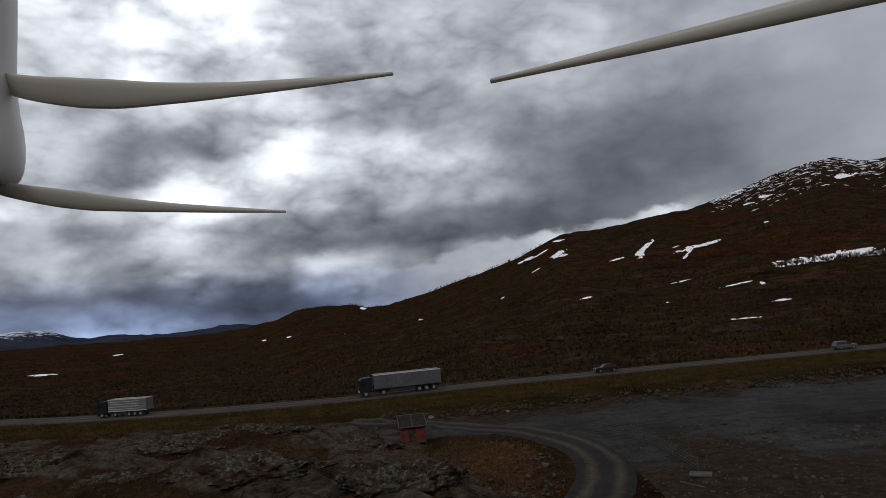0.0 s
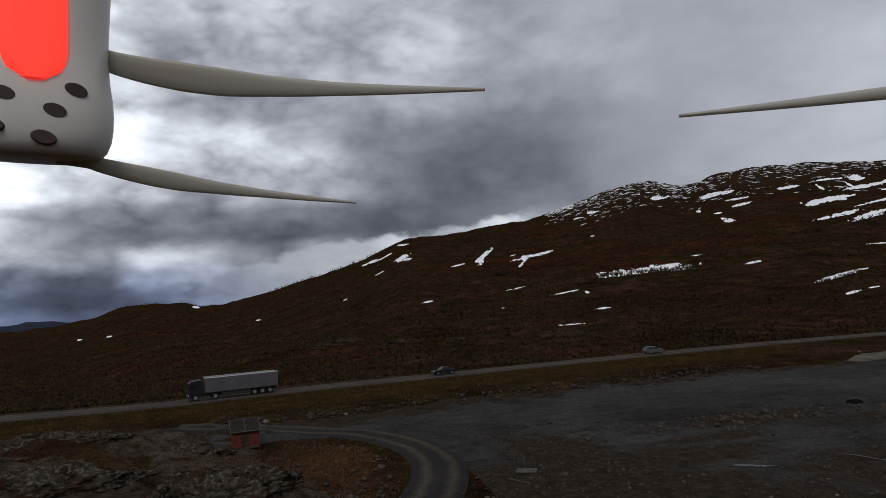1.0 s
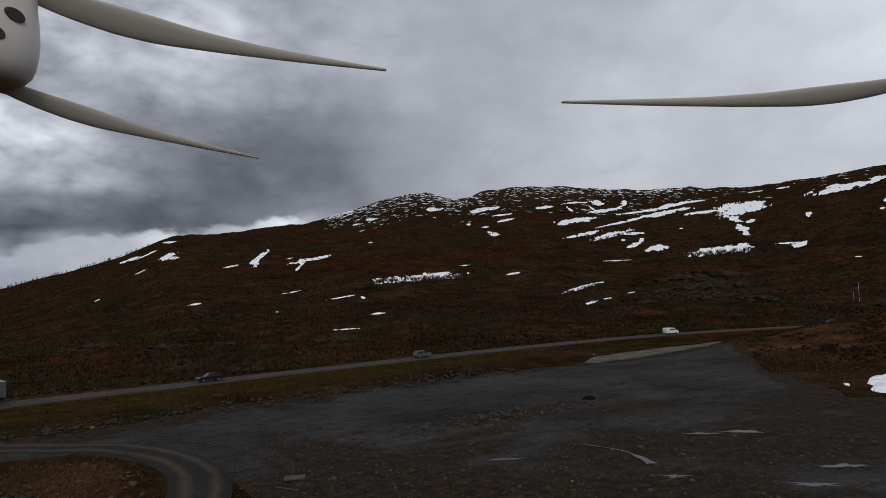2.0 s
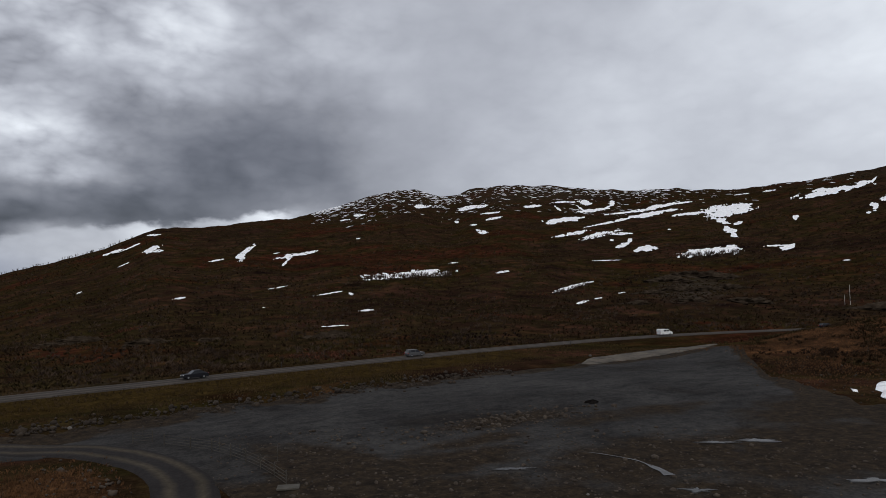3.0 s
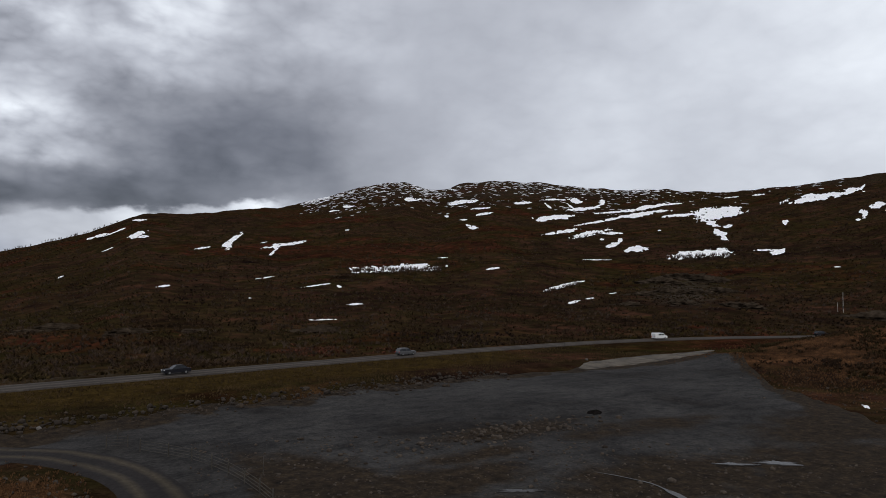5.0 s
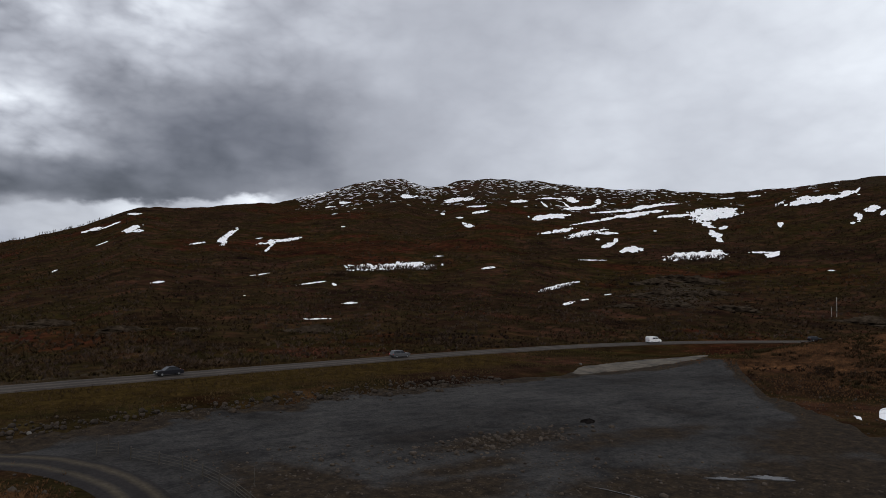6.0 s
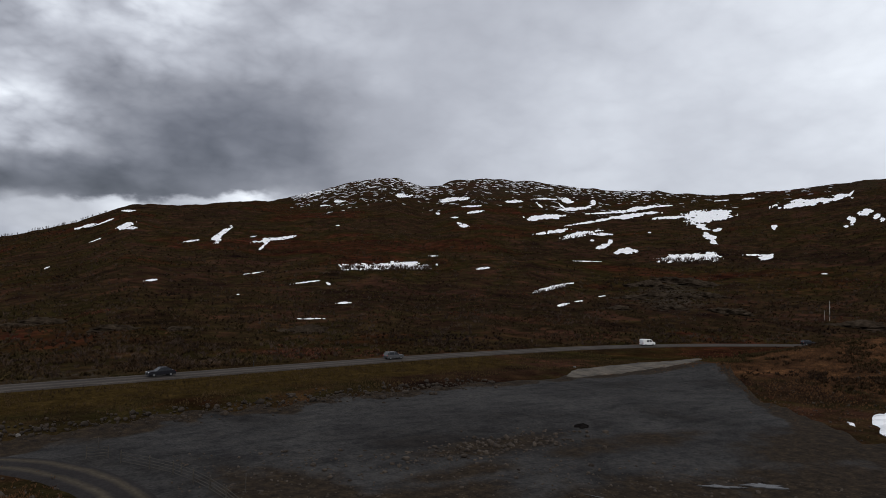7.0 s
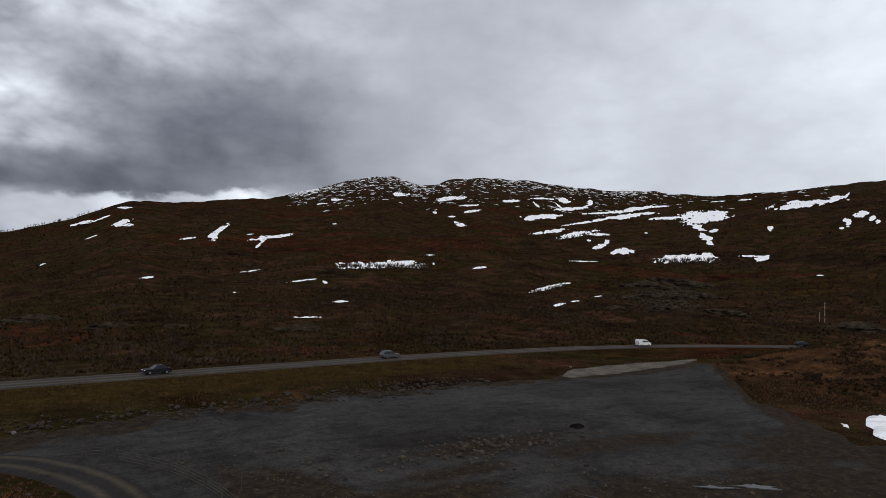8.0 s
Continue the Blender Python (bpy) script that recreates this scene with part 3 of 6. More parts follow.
def fbm(x, y, octaves=4, seed=0, gain=0.5):
    total, amp = 0.0, 1.0
    for k in range(octaves):
        total = total + amp * value_noise(np.asarray(x) * 2.0**k, np.asarray(y) * 2.0**k, seed + 17 * k)
        amp *= gain
    return total


def smooth(a, b, v):
    t = np.clip((v - a) / (b - a), 0, 1)
    return t * t * (3 - 2 * t)


CENTRE = Vector((0.0, 12.8))            # bearings are taken from here
EYE = 17.67
ROAD_LINE = [(-420, 300), (-230, 190), (-150, 152), (-88, 130), (-57, 122.5), (-25, 121), (0, 126), (25, 129), (50, 132),
             (85, 135.5), (110, 136.4), (132, 136.4), (153, 134.2), (172, 130), (192, 123), (235, 104), (310, 68), (430, 8)]


def spline(points, step):
    pts = [Vector(p) for p in points]
    pts = [2 * pts[0] - pts[1]] + pts + [2 * pts[-1] - pts[-2]]
    out = []
    for a, b, c, d in zip(pts, pts[1:], pts[2:], pts[3:]):
        n = max(2, int((c - b).length / step))
        for k in range(n):
            t = k / n
            out.append(0.5 * (2 * b + (c - a) * t + (2 * a - 5 * b + 4 * c - d) * t * t + (3 * b - a - 3 * c + d) * t**3))
    return out + [pts[-2]]


ROAD = spline(ROAD_LINE, 4.0)
ROAD_XY = np.array([tuple(p) for p in ROAD])
road_bearing = np.degrees(np.arctan2(-(ROAD_XY[:, 0] - CENTRE.x), ROAD_XY[:, 1] - CENTRE.y))
road_range = np.hypot(ROAD_XY[:, 0] - CENTRE.x, ROAD_XY[:, 1] - CENTRE.y)

# the skyline: bearing to the left, height above eye level in degrees
VALLEY_RIM = [(60, -0.5), (33.8, -0.45), (28, -0.5), (22.6, -0.55), (18.8, -0.5), (17, -0.3), (14.3, 0.25),
              (12.4, 0.85), (8.6, 0.97), (6.8, 0.57), (4.8, 0.63), (1.4, 1.49)]
RIDGE = [(-2.4, 2.55), (-5.7, 3.45), (-8.7, 4.78), (-10.2, 5.38), (-13.7, 5.5), (-17.2, 5.98), (-21.1, 6.37), (-24.9, 7.42), (-27.8, 8.28),
         (-29.9, 8.68), (-31.4, 8.66), (-33.4, 8.05), (-34.3, 8.0), (-36.3, 8.6), (-38.7, 8.86), (-42.6, 8.64), (-48.8, 7.92), (-52.4, 7.85),
         (-57.3, 7.36), (-61.4, 7.6), (-69.4, 8.2), (-90, 8.6)]
RIDGE_FAR = [(60, 2600), (21, 2600), (15, 2300), (9, 1700), (3, 1350), (-4, 1200), (-10, 1150), (-20, 1400), (-30, 1900), (-42, 2000), (-58, 1500), (-72, 1250), (-90, 1250)]
_rim_marks = np.array(sorted([(-180, 3.0), (-130, 3.5), *VALLEY_RIM, *RIDGE, (110, 2.0), (180, 3.0)]))
_rim_b = np.arange(-180, 180.01, 0.2)
_rim_up = np.interp(_rim_b, _rim_marks[:, 0], _rim_marks[:, 1])
_kernel = np.exp(-np.linspace(-2, 2, 9) ** 2)
_rim = np.stack([_rim_b, np.convolve(np.pad(_rim_up, 4, mode="edge"), _kernel / _kernel.sum(), mode="valid")], 1)
_far = np.array(sorted([(-180, 1800), (-130, 1600), *RIDGE_FAR, (110, 2200), (180, 1800)]))
_near = np.array(sorted(zip(road_bearing, road_range)))

LUMPS = [  # rock knolls and mounds: x, y, spread along x and y, height
    (-26, 77, 11, 7, 3.4), (-40, 66, 13, 9, 3.2), (-19, 57, 9, 6, 3.3), (-5, 50, 6.5, 6, 2.9), (-30, 52, 12, 8, 2.6), (-11, 67, 5, 5, 1.3),
    (-60, 74, 16, 12, 2.4), (-22, 40, 14, 9, 2.2), (3, 68, 4, 6, 0.8),
    (152, 82, 15, 17, 4.2), (132, 62, 14, 12, 2.4), (190, 84, 24, 20, 6.2), (127, 92, 8, 9, 1.6), (124, 36, 14, 14, 2.4),
]


def polar(x, y):
    dx, dy = np.asarray(x, float) - CENTRE.x, np.asarray(y, float) - CENTRE.y
    return np.degrees(np.arctan2(-dx, dy)), np.maximum(np.hypot(dx, dy), 1e-3)


def rockiness(x, y):
    """How far bare rock shows: the knolls by the shed."""
    x, y = np.asarray(x, float), np.asarray(y, float)
    area = smooth(8, -6, x + 0.16 * (y - 50)) * smooth(102, 84, y + 0.1 * x) * smooth(26, 36, y)
    return area * smooth(-0.16, 0.14, fbm(x / 9, y / 7, 4, 5) + 0.05)


def road_gap(x, y):
    x, y = np.atleast_1d(np.asarray(x, float)), np.atleast_1d(np.asarray(y, float))
    out = np.full(x.shape, 1e9)
    todo = (y > -10) & (y < 330) & (np.abs(np.interp(x, ROAD_XY[:, 0], ROAD_XY[:, 1]) - y) < 60)
    if todo.any():
        px, py = x[todo], y[todo]
        best = np.full(px.shape, 1e9)
        for (ax, ay), (bx, by) in zip(ROAD_XY[:-1], ROAD_XY[1:]):
            ex, ey = bx - ax, by - ay
            t = np.clip(((px - ax) * ex + (py - ay) * ey) / (ex * ex + ey * ey), 0, 1)
            best = np.minimum(best, (px - ax - t * ex) ** 2 + (py - ay - t * ey) ** 2)
        out[todo] = np.sqrt(best)
    return out


def land(x, y):
    """The height of the ground."""
    x, y = np.atleast_1d(np.asarray(x, float)), np.atleast_1d(np.asarray(y, float))
    b, r = polar(x, y)
    z = 0.22 * fbm(x / 11, y / 11, 3, 2) + 0.10 * fbm(x / 2.6, y / 2.6, 2, 3)
    for cx, cy, sx, sy, h in LUMPS:
        z = z + h * np.exp(-(((x - cx) / sx) ** 2 + ((y - cy) / sy) ** 2))
    rock = rockiness(x, y)
    z = z + rock * (0.5 + 1.5 * np.abs(fbm(x / 6.5, y / 4.2, 4, 9)) + 0.5 * fbm(x / 1.7, y / 1.3, 3, 11))
    # stony bank between the yard and the verge
    z = z + 0.7 * smooth(88, 101, y - 0.12 * np.clip(x, -60, 90)) * smooth(150, 80, x)
    r0 = np.interp(b, _near[:, 0], _near[:, 1]) + 7.0
    rr = np.interp(b, _far[:, 0], _far[:, 1])
    rim = np.tan(np.radians(np.interp(b, _rim[:, 0], _rim[:, 1])))
    u = np.clip(np.log(np.maximum(r, r0) / r0) / np.log(rr / r0), 0, 1)
    low = (0.55 - EYE) / r0
    g = 1 - (1 - u) ** 1.35
    slope = low + (rim - low) * g
    lump = np.sin(np.pi * np.clip(u, 0, 1)) ** 0.8
    lr = np.log(r) * 10
    slope = slope + lump * (0.0105 * fbm(b / 7, lr / 4, 3, 21) + 0.0028 * fbm(b / 2.2, lr / 1.6, 2, 23))
    slope = slope + smooth(0.75, 1.0, u) * 0.0030 * fbm(b / 1.3, lr * 0.2, 4, 25)
    hill = EYE + slope * np.minimum(r, rr) - np.maximum(r - rr, 0) * 0.22
    out = np.where(r > r0, hill, z)
    join = smooth(-9, 0, r - r0)
    out = np.where(r <= r0, z * (1 - join) + 0.55 * join, out)
    gap = road_gap(x, y)
    bench = smooth(11, 4.6, gap)
    return out * (1 - bench) + 0.55 * bench


def land_at(x, y):
    return float(land([x], [y])[0])


def ground_sheet():
    fine_b = np.arange(-78, 44.01, 0.25)
    bearings = np.concatenate([fine_b, np.arange(48, 282 - 3.9, 4.0)])
    ranges = np.concatenate([[1.0, 6, 12, 18], 23 * 1.0175 ** np.arange(309)])
    bb, rg = np.meshgrid(bearings, ranges)
    x = CENTRE.x - np.sin(np.radians(bb)) * rg
    y = CENTRE.y + np.cos(np.radians(bb)) * rg
    z = land(x.ravel(), y.ravel())
    nb, nr = len(bearings), len(ranges)
    co = np.stack([x.ravel(), y.ravel(), z], 1)
    i, j = np.meshgrid(np.arange(nb), np.arange(nr - 1))
    k = (i + 1) % nb
    faces = np.stack([j * nb + i, (j + 1) * nb + i, (j + 1) * nb + k, j * nb + k], -1).reshape(-1, 4)
    me = bpy.data.meshes.new("ground")
    me.vertices.add(len(co))
    me.vertices.foreach_set("co", co.ravel())
    me.loops.add(faces.size)
    me.loops.foreach_set("vertex_index", faces.ravel())
    me.polygons.add(len(faces))
    me.polygons.foreach_set("loop_start", np.arange(len(faces)) * 4)
    me.polygons.foreach_set("use_smooth", np.ones(len(faces), bool))
    me.update(calc_edges=True)
    px, py = co[:, 0], co[:, 1]
    gap = road_gap(px, py)
    b, r = polar(px, py)
    rock = rockiness(px, py)
    near_side = (r < np.interp(b, _near[:, 0], _near[:, 1])).astype(float)
    verge = smooth(34, 8, gap) * (0.45 + 0.55 * near_side) * smooth(-130, -70, px) * smooth(125, 80, px)
    mounds = 0.0
    for cx, cy, sx, sy, h in LUMPS[9:]:
        mounds = mounds + np.exp(-(((px - cx) / sx) ** 2 + ((py - cy) / sy) ** 2) * 0.8)
    straw = np.exp(-(((px - 2) / 5) ** 2 + ((py - 66) / 9) ** 2))
    orange = np.clip(np.maximum(mounds, straw) * 0.85, 0, 0.8) * smooth(260, 200, r)
    summit = smooth(6.6, 7.6, np.degrees(np.arctan2(co[:, 2] - EYE, r))) * 0.7
    seen_up = np.degrees(np.arctan2(co[:, 2] - EYE, r))
    knoll_rock = 0.62 * np.exp(-(((b + 54.5) / 4.2) ** 2 + ((seen_up + 0.9) / 1.5) ** 2))
    cutting = 0.45 * smooth(24, 12, gap) * (1 - near_side) * smooth(-16, -8, b) + 0.34 * np.exp(-(((b + 39) / 5) ** 2 + ((seen_up + 2.6) / 0.5) ** 2))
    cover_at = np.stack([np.maximum(np.maximum(rock, summit * 0.55), np.maximum(knoll_rock, cutting)), verge * 0.85, orange, np.ones_like(rock)], 1)
    layer = me.color_attributes.new("cover", "FLOAT_COLOR", "POINT")
    layer.data.foreach_set("color", cover_at.ravel())
    me.materials.append(MOOR)
    ob = new("ground", me)
    return tagged(ob, "dark brown moorland with heath, lichened rock and rusty grass", "ground", kind="structure")


ground = ground_sheet()


def lane(name, points, half, material, rise, label, category, across=8, step=1.5, wobble=0.0, skirt=0.0, taper=0.0):
    line = spline(points, step)
    xy = np.array([tuple(p) for p in line])
    tan = np.gradient(xy, axis=0)
    tan /= np.linalg.norm(tan, axis=1, keepdims=True)
    side = np.stack([tan[:, 1], -tan[:, 0]], 1)
    cols = np.linspace(-1, 1, across + 1)
    bm = bmesh.new()
    uv = bm.loops.layers.uv.new("UVMap")
    grid = []
    for c in cols:
        reach = c * half * (1 + (wobble * fbm(np.arange(len(xy)) * step / 5.0, np.full(len(xy), c * 3.0), 3, 31) if abs(c) > 0.99 else 0))
        if taper:
            reach = reach * np.sin(np.linspace(0.06, math.pi - 0.06, len(xy))) ** taper
        p = xy + side * np.reshape(reach, (-1, 1))
        z = land(p[:, 0], p[:, 1]) + rise - (skirt if abs(c) > 0.99 else 0.0)
        grid.append([bm.verts.new((a, b, h)) for (a, b), h in zip(p, z)])
    for i in range(across):
        for j in range(len(xy) - 1):
            f = bm.faces.new((grid[i][j], grid[i][j + 1], grid[i + 1][j + 1], grid[i + 1][j]))
            for loop, (ci, cj) in zip(f.loops, ((i, j), (i, j + 1), (i + 1, j + 1), (i + 1, j))):
                loop[uv].uv = (ci / across, cj * step / 10)
            f.smooth = True
    bmesh.ops.recalc_face_normals(bm, faces=bm.faces)
    if sum(f.normal.z for f in bm.faces) < 0:
        bmesh.ops.reverse_faces(bm, faces=bm.faces)
    return thing(name, bm, material, label, category, kind="structure")


road = lane("road", ROAD_LINE, 3.6, ASPHALT, 0.22, "two-lane grey asphalt road across the moor", "road", across=10, step=4.0, skirt=0.35)

YARD_FAR = np.array([(-84, 60), (-72, 76), (-67.1, 87), (-63.4, 97), (-61.1, 111), (-58.9, 138), (-57.2, 158), (-54.5, 147), (-52.5, 141), (-46.3, 127.5), (-41.8, 117.5), (-35, 106), (-29.6, 99), (-22, 90), (-14, 84.5), (-3, 78), (3, 77), (9, 76)])
YARD_NEAR = np.array([(-84, 24), (-40, 24), (-26, 27), (-20, 36), (-16, 46), (-12, 58), (-8, 66), (-4, 70), (0, 70), (9, 72)])


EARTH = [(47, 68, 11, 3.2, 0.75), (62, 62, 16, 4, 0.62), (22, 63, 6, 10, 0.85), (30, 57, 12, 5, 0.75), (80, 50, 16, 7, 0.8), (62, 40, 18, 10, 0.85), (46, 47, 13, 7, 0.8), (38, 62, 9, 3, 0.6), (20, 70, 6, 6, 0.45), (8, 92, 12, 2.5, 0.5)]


def gravel_yard():
    bs = np.arange(-84, 9.01, 0.4)
    bm = bmesh.new()
    rows_at = []
    rough_edge = fbm(bs / 1.3, bs * 0, 4, 41)
    far, near = np.interp(bs, YARD_FAR[:, 0], YARD_FAR[:, 1]), np.interp(bs, YARD_NEAR[:, 0], YARD_NEAR[:, 1])
    far, near = far * (1 + np.where(bs < -56, 0.09, 0.035) * rough_edge), near * (1 + 0.03 * fbm(bs / 2.5, bs * 0 + 7, 3, 43))
    far = far + np.interp(bs, (-84, -57, -50, 9), (9, 9, 3.5, 3))      # it fades out into the soil around it
    for k in np.linspace(0, 1, 120):
        r = near + (far - near) * k
        x, y = CENTRE.x - np.sin(np.radians(bs)) * r, CENTRE.y + np.cos(np.radians(bs)) * r
        z = land(x, y) + (0.09 if 0 < k < 1 else -0.05)
        rows_at.append([bm.verts.new(v) for v in zip(x, y, z)])
    for a, b in zip(rows_at, rows_at[1:]):
        for i in range(len(bs) - 1):
            bm.faces.new((a[i], a[i + 1], b[i + 1], b[i])).smooth = True
    bmesh.ops.recalc_face_normals(bm, faces=bm.faces)
    if sum(f.normal.z for f in bm.faces) < 0:
        bmesh.ops.reverse_faces(bm, faces=bm.faces)
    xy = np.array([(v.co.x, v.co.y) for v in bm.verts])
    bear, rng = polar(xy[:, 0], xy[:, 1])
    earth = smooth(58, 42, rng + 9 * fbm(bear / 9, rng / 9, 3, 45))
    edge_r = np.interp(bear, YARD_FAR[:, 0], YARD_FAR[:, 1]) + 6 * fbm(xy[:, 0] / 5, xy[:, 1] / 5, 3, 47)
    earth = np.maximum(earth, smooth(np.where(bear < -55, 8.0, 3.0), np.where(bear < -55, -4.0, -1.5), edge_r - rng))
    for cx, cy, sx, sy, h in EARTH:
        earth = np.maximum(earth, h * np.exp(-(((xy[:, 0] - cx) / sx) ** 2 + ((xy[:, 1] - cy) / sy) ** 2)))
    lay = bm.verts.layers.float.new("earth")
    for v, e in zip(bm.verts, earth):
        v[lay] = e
    return thing("gravel_yard", bm, GRAVEL, "wide dark grey gravel yard with wheel marks", "gravel yard", kind="structure")


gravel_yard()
lane("gravel_track", [(-16, 93), (-7, 91), (2, 86.5), (7.2, 80.5), (10, 73.5), (10.9, 66.5), (10, 60), (8, 54), (5, 47), (0, 38)], 2.6, TRACK, 0.16,
     "curved gravel track with two pale wheel ruts", "track", across=12, step=1.0, wobble=0.12, skirt=0.2)
lane("sand_strip", [(93, 101.5), (100, 103.5), (108, 104.6), (118, 105.4), (130, 106.2), (144, 108)], 4.6, SAND, 0.16, "pale sandy strip at the edge of the yard", "sand", across=6, step=1.2, wobble=0.9, skirt=0.22, taper=0.55)

FAR_RANGE = [(62, 0.5), (44, 0.9), (36, 0.7), (33.8, 0.8), (31.7, 0.8), (30.2, 0.45), (29.2, 0.16), (28.4, -0.02), (26.2, 0.06), (22.6, -0.2), (20.6, -0.08), (18.8, 0.09), (17.2, 0.05), (14, -0.3), (8, -0.6)]


def far_mountains():
    """The range beyond the valley; the blue of distance haze is in its colours."""
    m, n, l, b = mat("haze_blue_fell", 1.0, 0, 0.0)
    p = place(n)
    # rock colours carry a blue haze tint; no haze volume stands before them
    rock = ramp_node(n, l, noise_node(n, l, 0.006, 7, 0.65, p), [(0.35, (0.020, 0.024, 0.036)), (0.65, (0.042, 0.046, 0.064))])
    sep = n.new("ShaderNodeSeparateXYZ")
    l.new(p, sep.inputs[0])
    line = n.new("ShaderNodeMapRange")
    l.new(sep.outputs[2], line.inputs[0])
    for slot, v in zip(line.inputs[1:5], (18.0, 75.0, -0.12, 0.14)):
        slot.default_value = v
    add = n.new("ShaderNodeMath")
    l.new(line.outputs[0], add.inputs[0])
    l.new(noise_node(n, l, 0.022, 6, 0.62, p, 0.3), add.inputs[1])
    patch = ramp_node(n, l, add.outputs[0], [(0.58, (0, 0, 0)), (0.62, (1, 1, 1))])
    # snow flecks are tinted bluish for the same haze
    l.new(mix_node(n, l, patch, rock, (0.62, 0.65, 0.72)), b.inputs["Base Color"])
    bs = np.arange(8, 62.1, 0.2)
    marks = np.array(sorted(FAR_RANGE))
    crest = np.interp(bs, marks[:, 0], marks[:, 1]) + 0.12 * fbm(bs / 1.1, bs * 0, 4, 91)
    bm = bmesh.new()
    last = None
    for t in np.linspace(0, 1, 24):
        r = 3300 + 1250 * t
        up = -0.9 + (crest + 0.9) * math.sin(t * math.pi / 2) ** 0.8 + (1 - t) * t * 0.5 * fbm(bs / 1.5, bs * 0 + t * 6, 4, 93)
        x, y = CENTRE.x - np.sin(np.radians(bs)) * r, CENTRE.y + np.cos(np.radians(bs)) * r
        row = [bm.verts.new(v) for v in zip(x, y, EYE + r * np.tan(np.radians(up)))]
        if last:
            for i in range(len(bs) - 1):
                bm.faces.new((last[i], last[i + 1], row[i + 1], row[i])).smooth = True
        last = row
    bmesh.ops.recalc_face_normals(bm, faces=bm.faces)
    thing("far_mountains", bm, m, "distant fells flecked with snow, coloured blue-grey as if by haze", "mountains", kind="structure")


far_mountains()


# ---- snow that has lasted on the hill ----
PROFILE_STEP, PROFILE_N = 0.1, 220


def profiles():
    """Along each bearing: the distance and how high the ground stands there above eye level."""
    bs = np.arange(-80, 45.01, PROFILE_STEP)
    start = np.interp(bs, _near[:, 0], _near[:, 1]) + 8
    stop = np.interp(bs, _far[:, 0], _far[:, 1])
    r = start[:, None] * (stop / start)[:, None] ** np.linspace(0, 1, PROFILE_N)[None]
    x, y = CENTRE.x - np.sin(np.radians(bs))[:, None] * r, CENTRE.y + np.cos(np.radians(bs))[:, None] * r
    up = np.degrees(np.arctan2(land(x.ravel(), y.ravel()).reshape(r.shape) - EYE, r))
    return r, np.maximum.accumulate(up, axis=1) + np.arange(PROFILE_N) * 1e-6


PROFILE_R, PROFILE_UP = profiles()


def range_at(bearing, height):
    """How far off the ground rises to that height above eye level, along a bearing."""
    f = min(max((bearing + 80) / PROFILE_STEP, 0), len(PROFILE_R) - 2)
    i = int(f)
    a, b = (np.interp(height, PROFILE_UP[k], PROFILE_R[k]) for k in (i, i + 1))
    return a + (b - a) * (f - i)


# each patch is one or more lobes: bearing, height, half length, half depth (all in degrees) and tilt
SNOW_BROAD = [
    [(-54.47, 5.6, 1.52, 0.14, 4), (-57.05, 5.77, 2.17, 0.41, 2), (-56.63, 5.37, 1.35, 0.45, 16), (-56.51, 4.91, 0.69, 0.27, -21), (-58.02, 5.68, 1.08, 0.49, 0)],
    [(-63.12, 6.36, 1.29, 0.22, 10), (-64.45, 6.62, 2.27, 0.3, 6), (-66.22, 6.91, 0.93, 0.21, 10), (-66.94, 7.05, 0.31, 0.12, 53)],
    [(-44.22, 5.6, 1.62, 0.23, 2), (-43.41, 5.53, 0.91, 0.23, 13), (-45.08, 5.71, 0.95, 0.14, 1)],
]
SNOW_BIRCH = [
    [(-55.82, 2.31, 2.28, 0.34, 2), (-54.52, 2.24, 1.13, 0.32, 12), (-57.31, 2.43, 0.84, 0.41, -4)],
    [(-47.0, 4.16, 1.77, 0.25, 11), (-48.4, 4.19, 1.25, 0.15, -2), (-46.07, 3.9, 0.71, 0.11, 21)],
    [(-44.75, -0.44, 1.61, 0.17, 15), (-45.69, -0.17, 0.61, 0.14, 15)],
    [(-30.69, 1.08, 3.78, 0.29, 2), (-28.77, 0.97, 1.73, 0.31, 7), (-32.38, 1.19, 2.23, 0.34, -1)],
]
SNOW_STREAKS = [
    [(-49.52, 6.0, 2.28, 0.09, 3), (-51.57, 6.29, 2.05, 0.2, 8), (-53.58, 6.52, 1.32, 0.08, 3)],
    [(-48.84, 5.38, 3.1, 0.11, 10), (-50.67, 5.67, 1.89, 0.23, 8), (-52.7, 5.96, 0.98, 0.12, 3)],
    [(-44.09, 7.13, 1.43, 0.09, -1), (-45.9, 6.96, 0.52, 0.26, -9), (-45.44, 6.57, 0.57, 0.09, -39), (-46.48, 6.3, 1.5, 0.15, 4), (-43.62, 6.59, 0.43, 0.1, -39)],
    [(-44.87, 4.36, 1.61, 0.18, 8), (-45.58, 4.52, 0.71, 0.15, 4)],
    [(-6.86, 3.28, 1.07, 0.12, 20)],
    [(-8.43, 3.82, 0.95, 0.07, 26)],
    [(-19.71, 0.18, 0.95, 0.07, 10)],
    [(-23.86, -0.49, 1.17, 0.08, 9)],
    [(-24.69, -3.55, 1.27, 0.08, 1)],
]
SNOW_STREAKS_UPPER = [
    [(-37.82, 6.42, 1.02, 0.08, 4)],
    [(-58.09, 6.89, 0.62, 0.06, 4)],
    [(-47.52, 1.89, 1.39, 0.06, 0)],
]
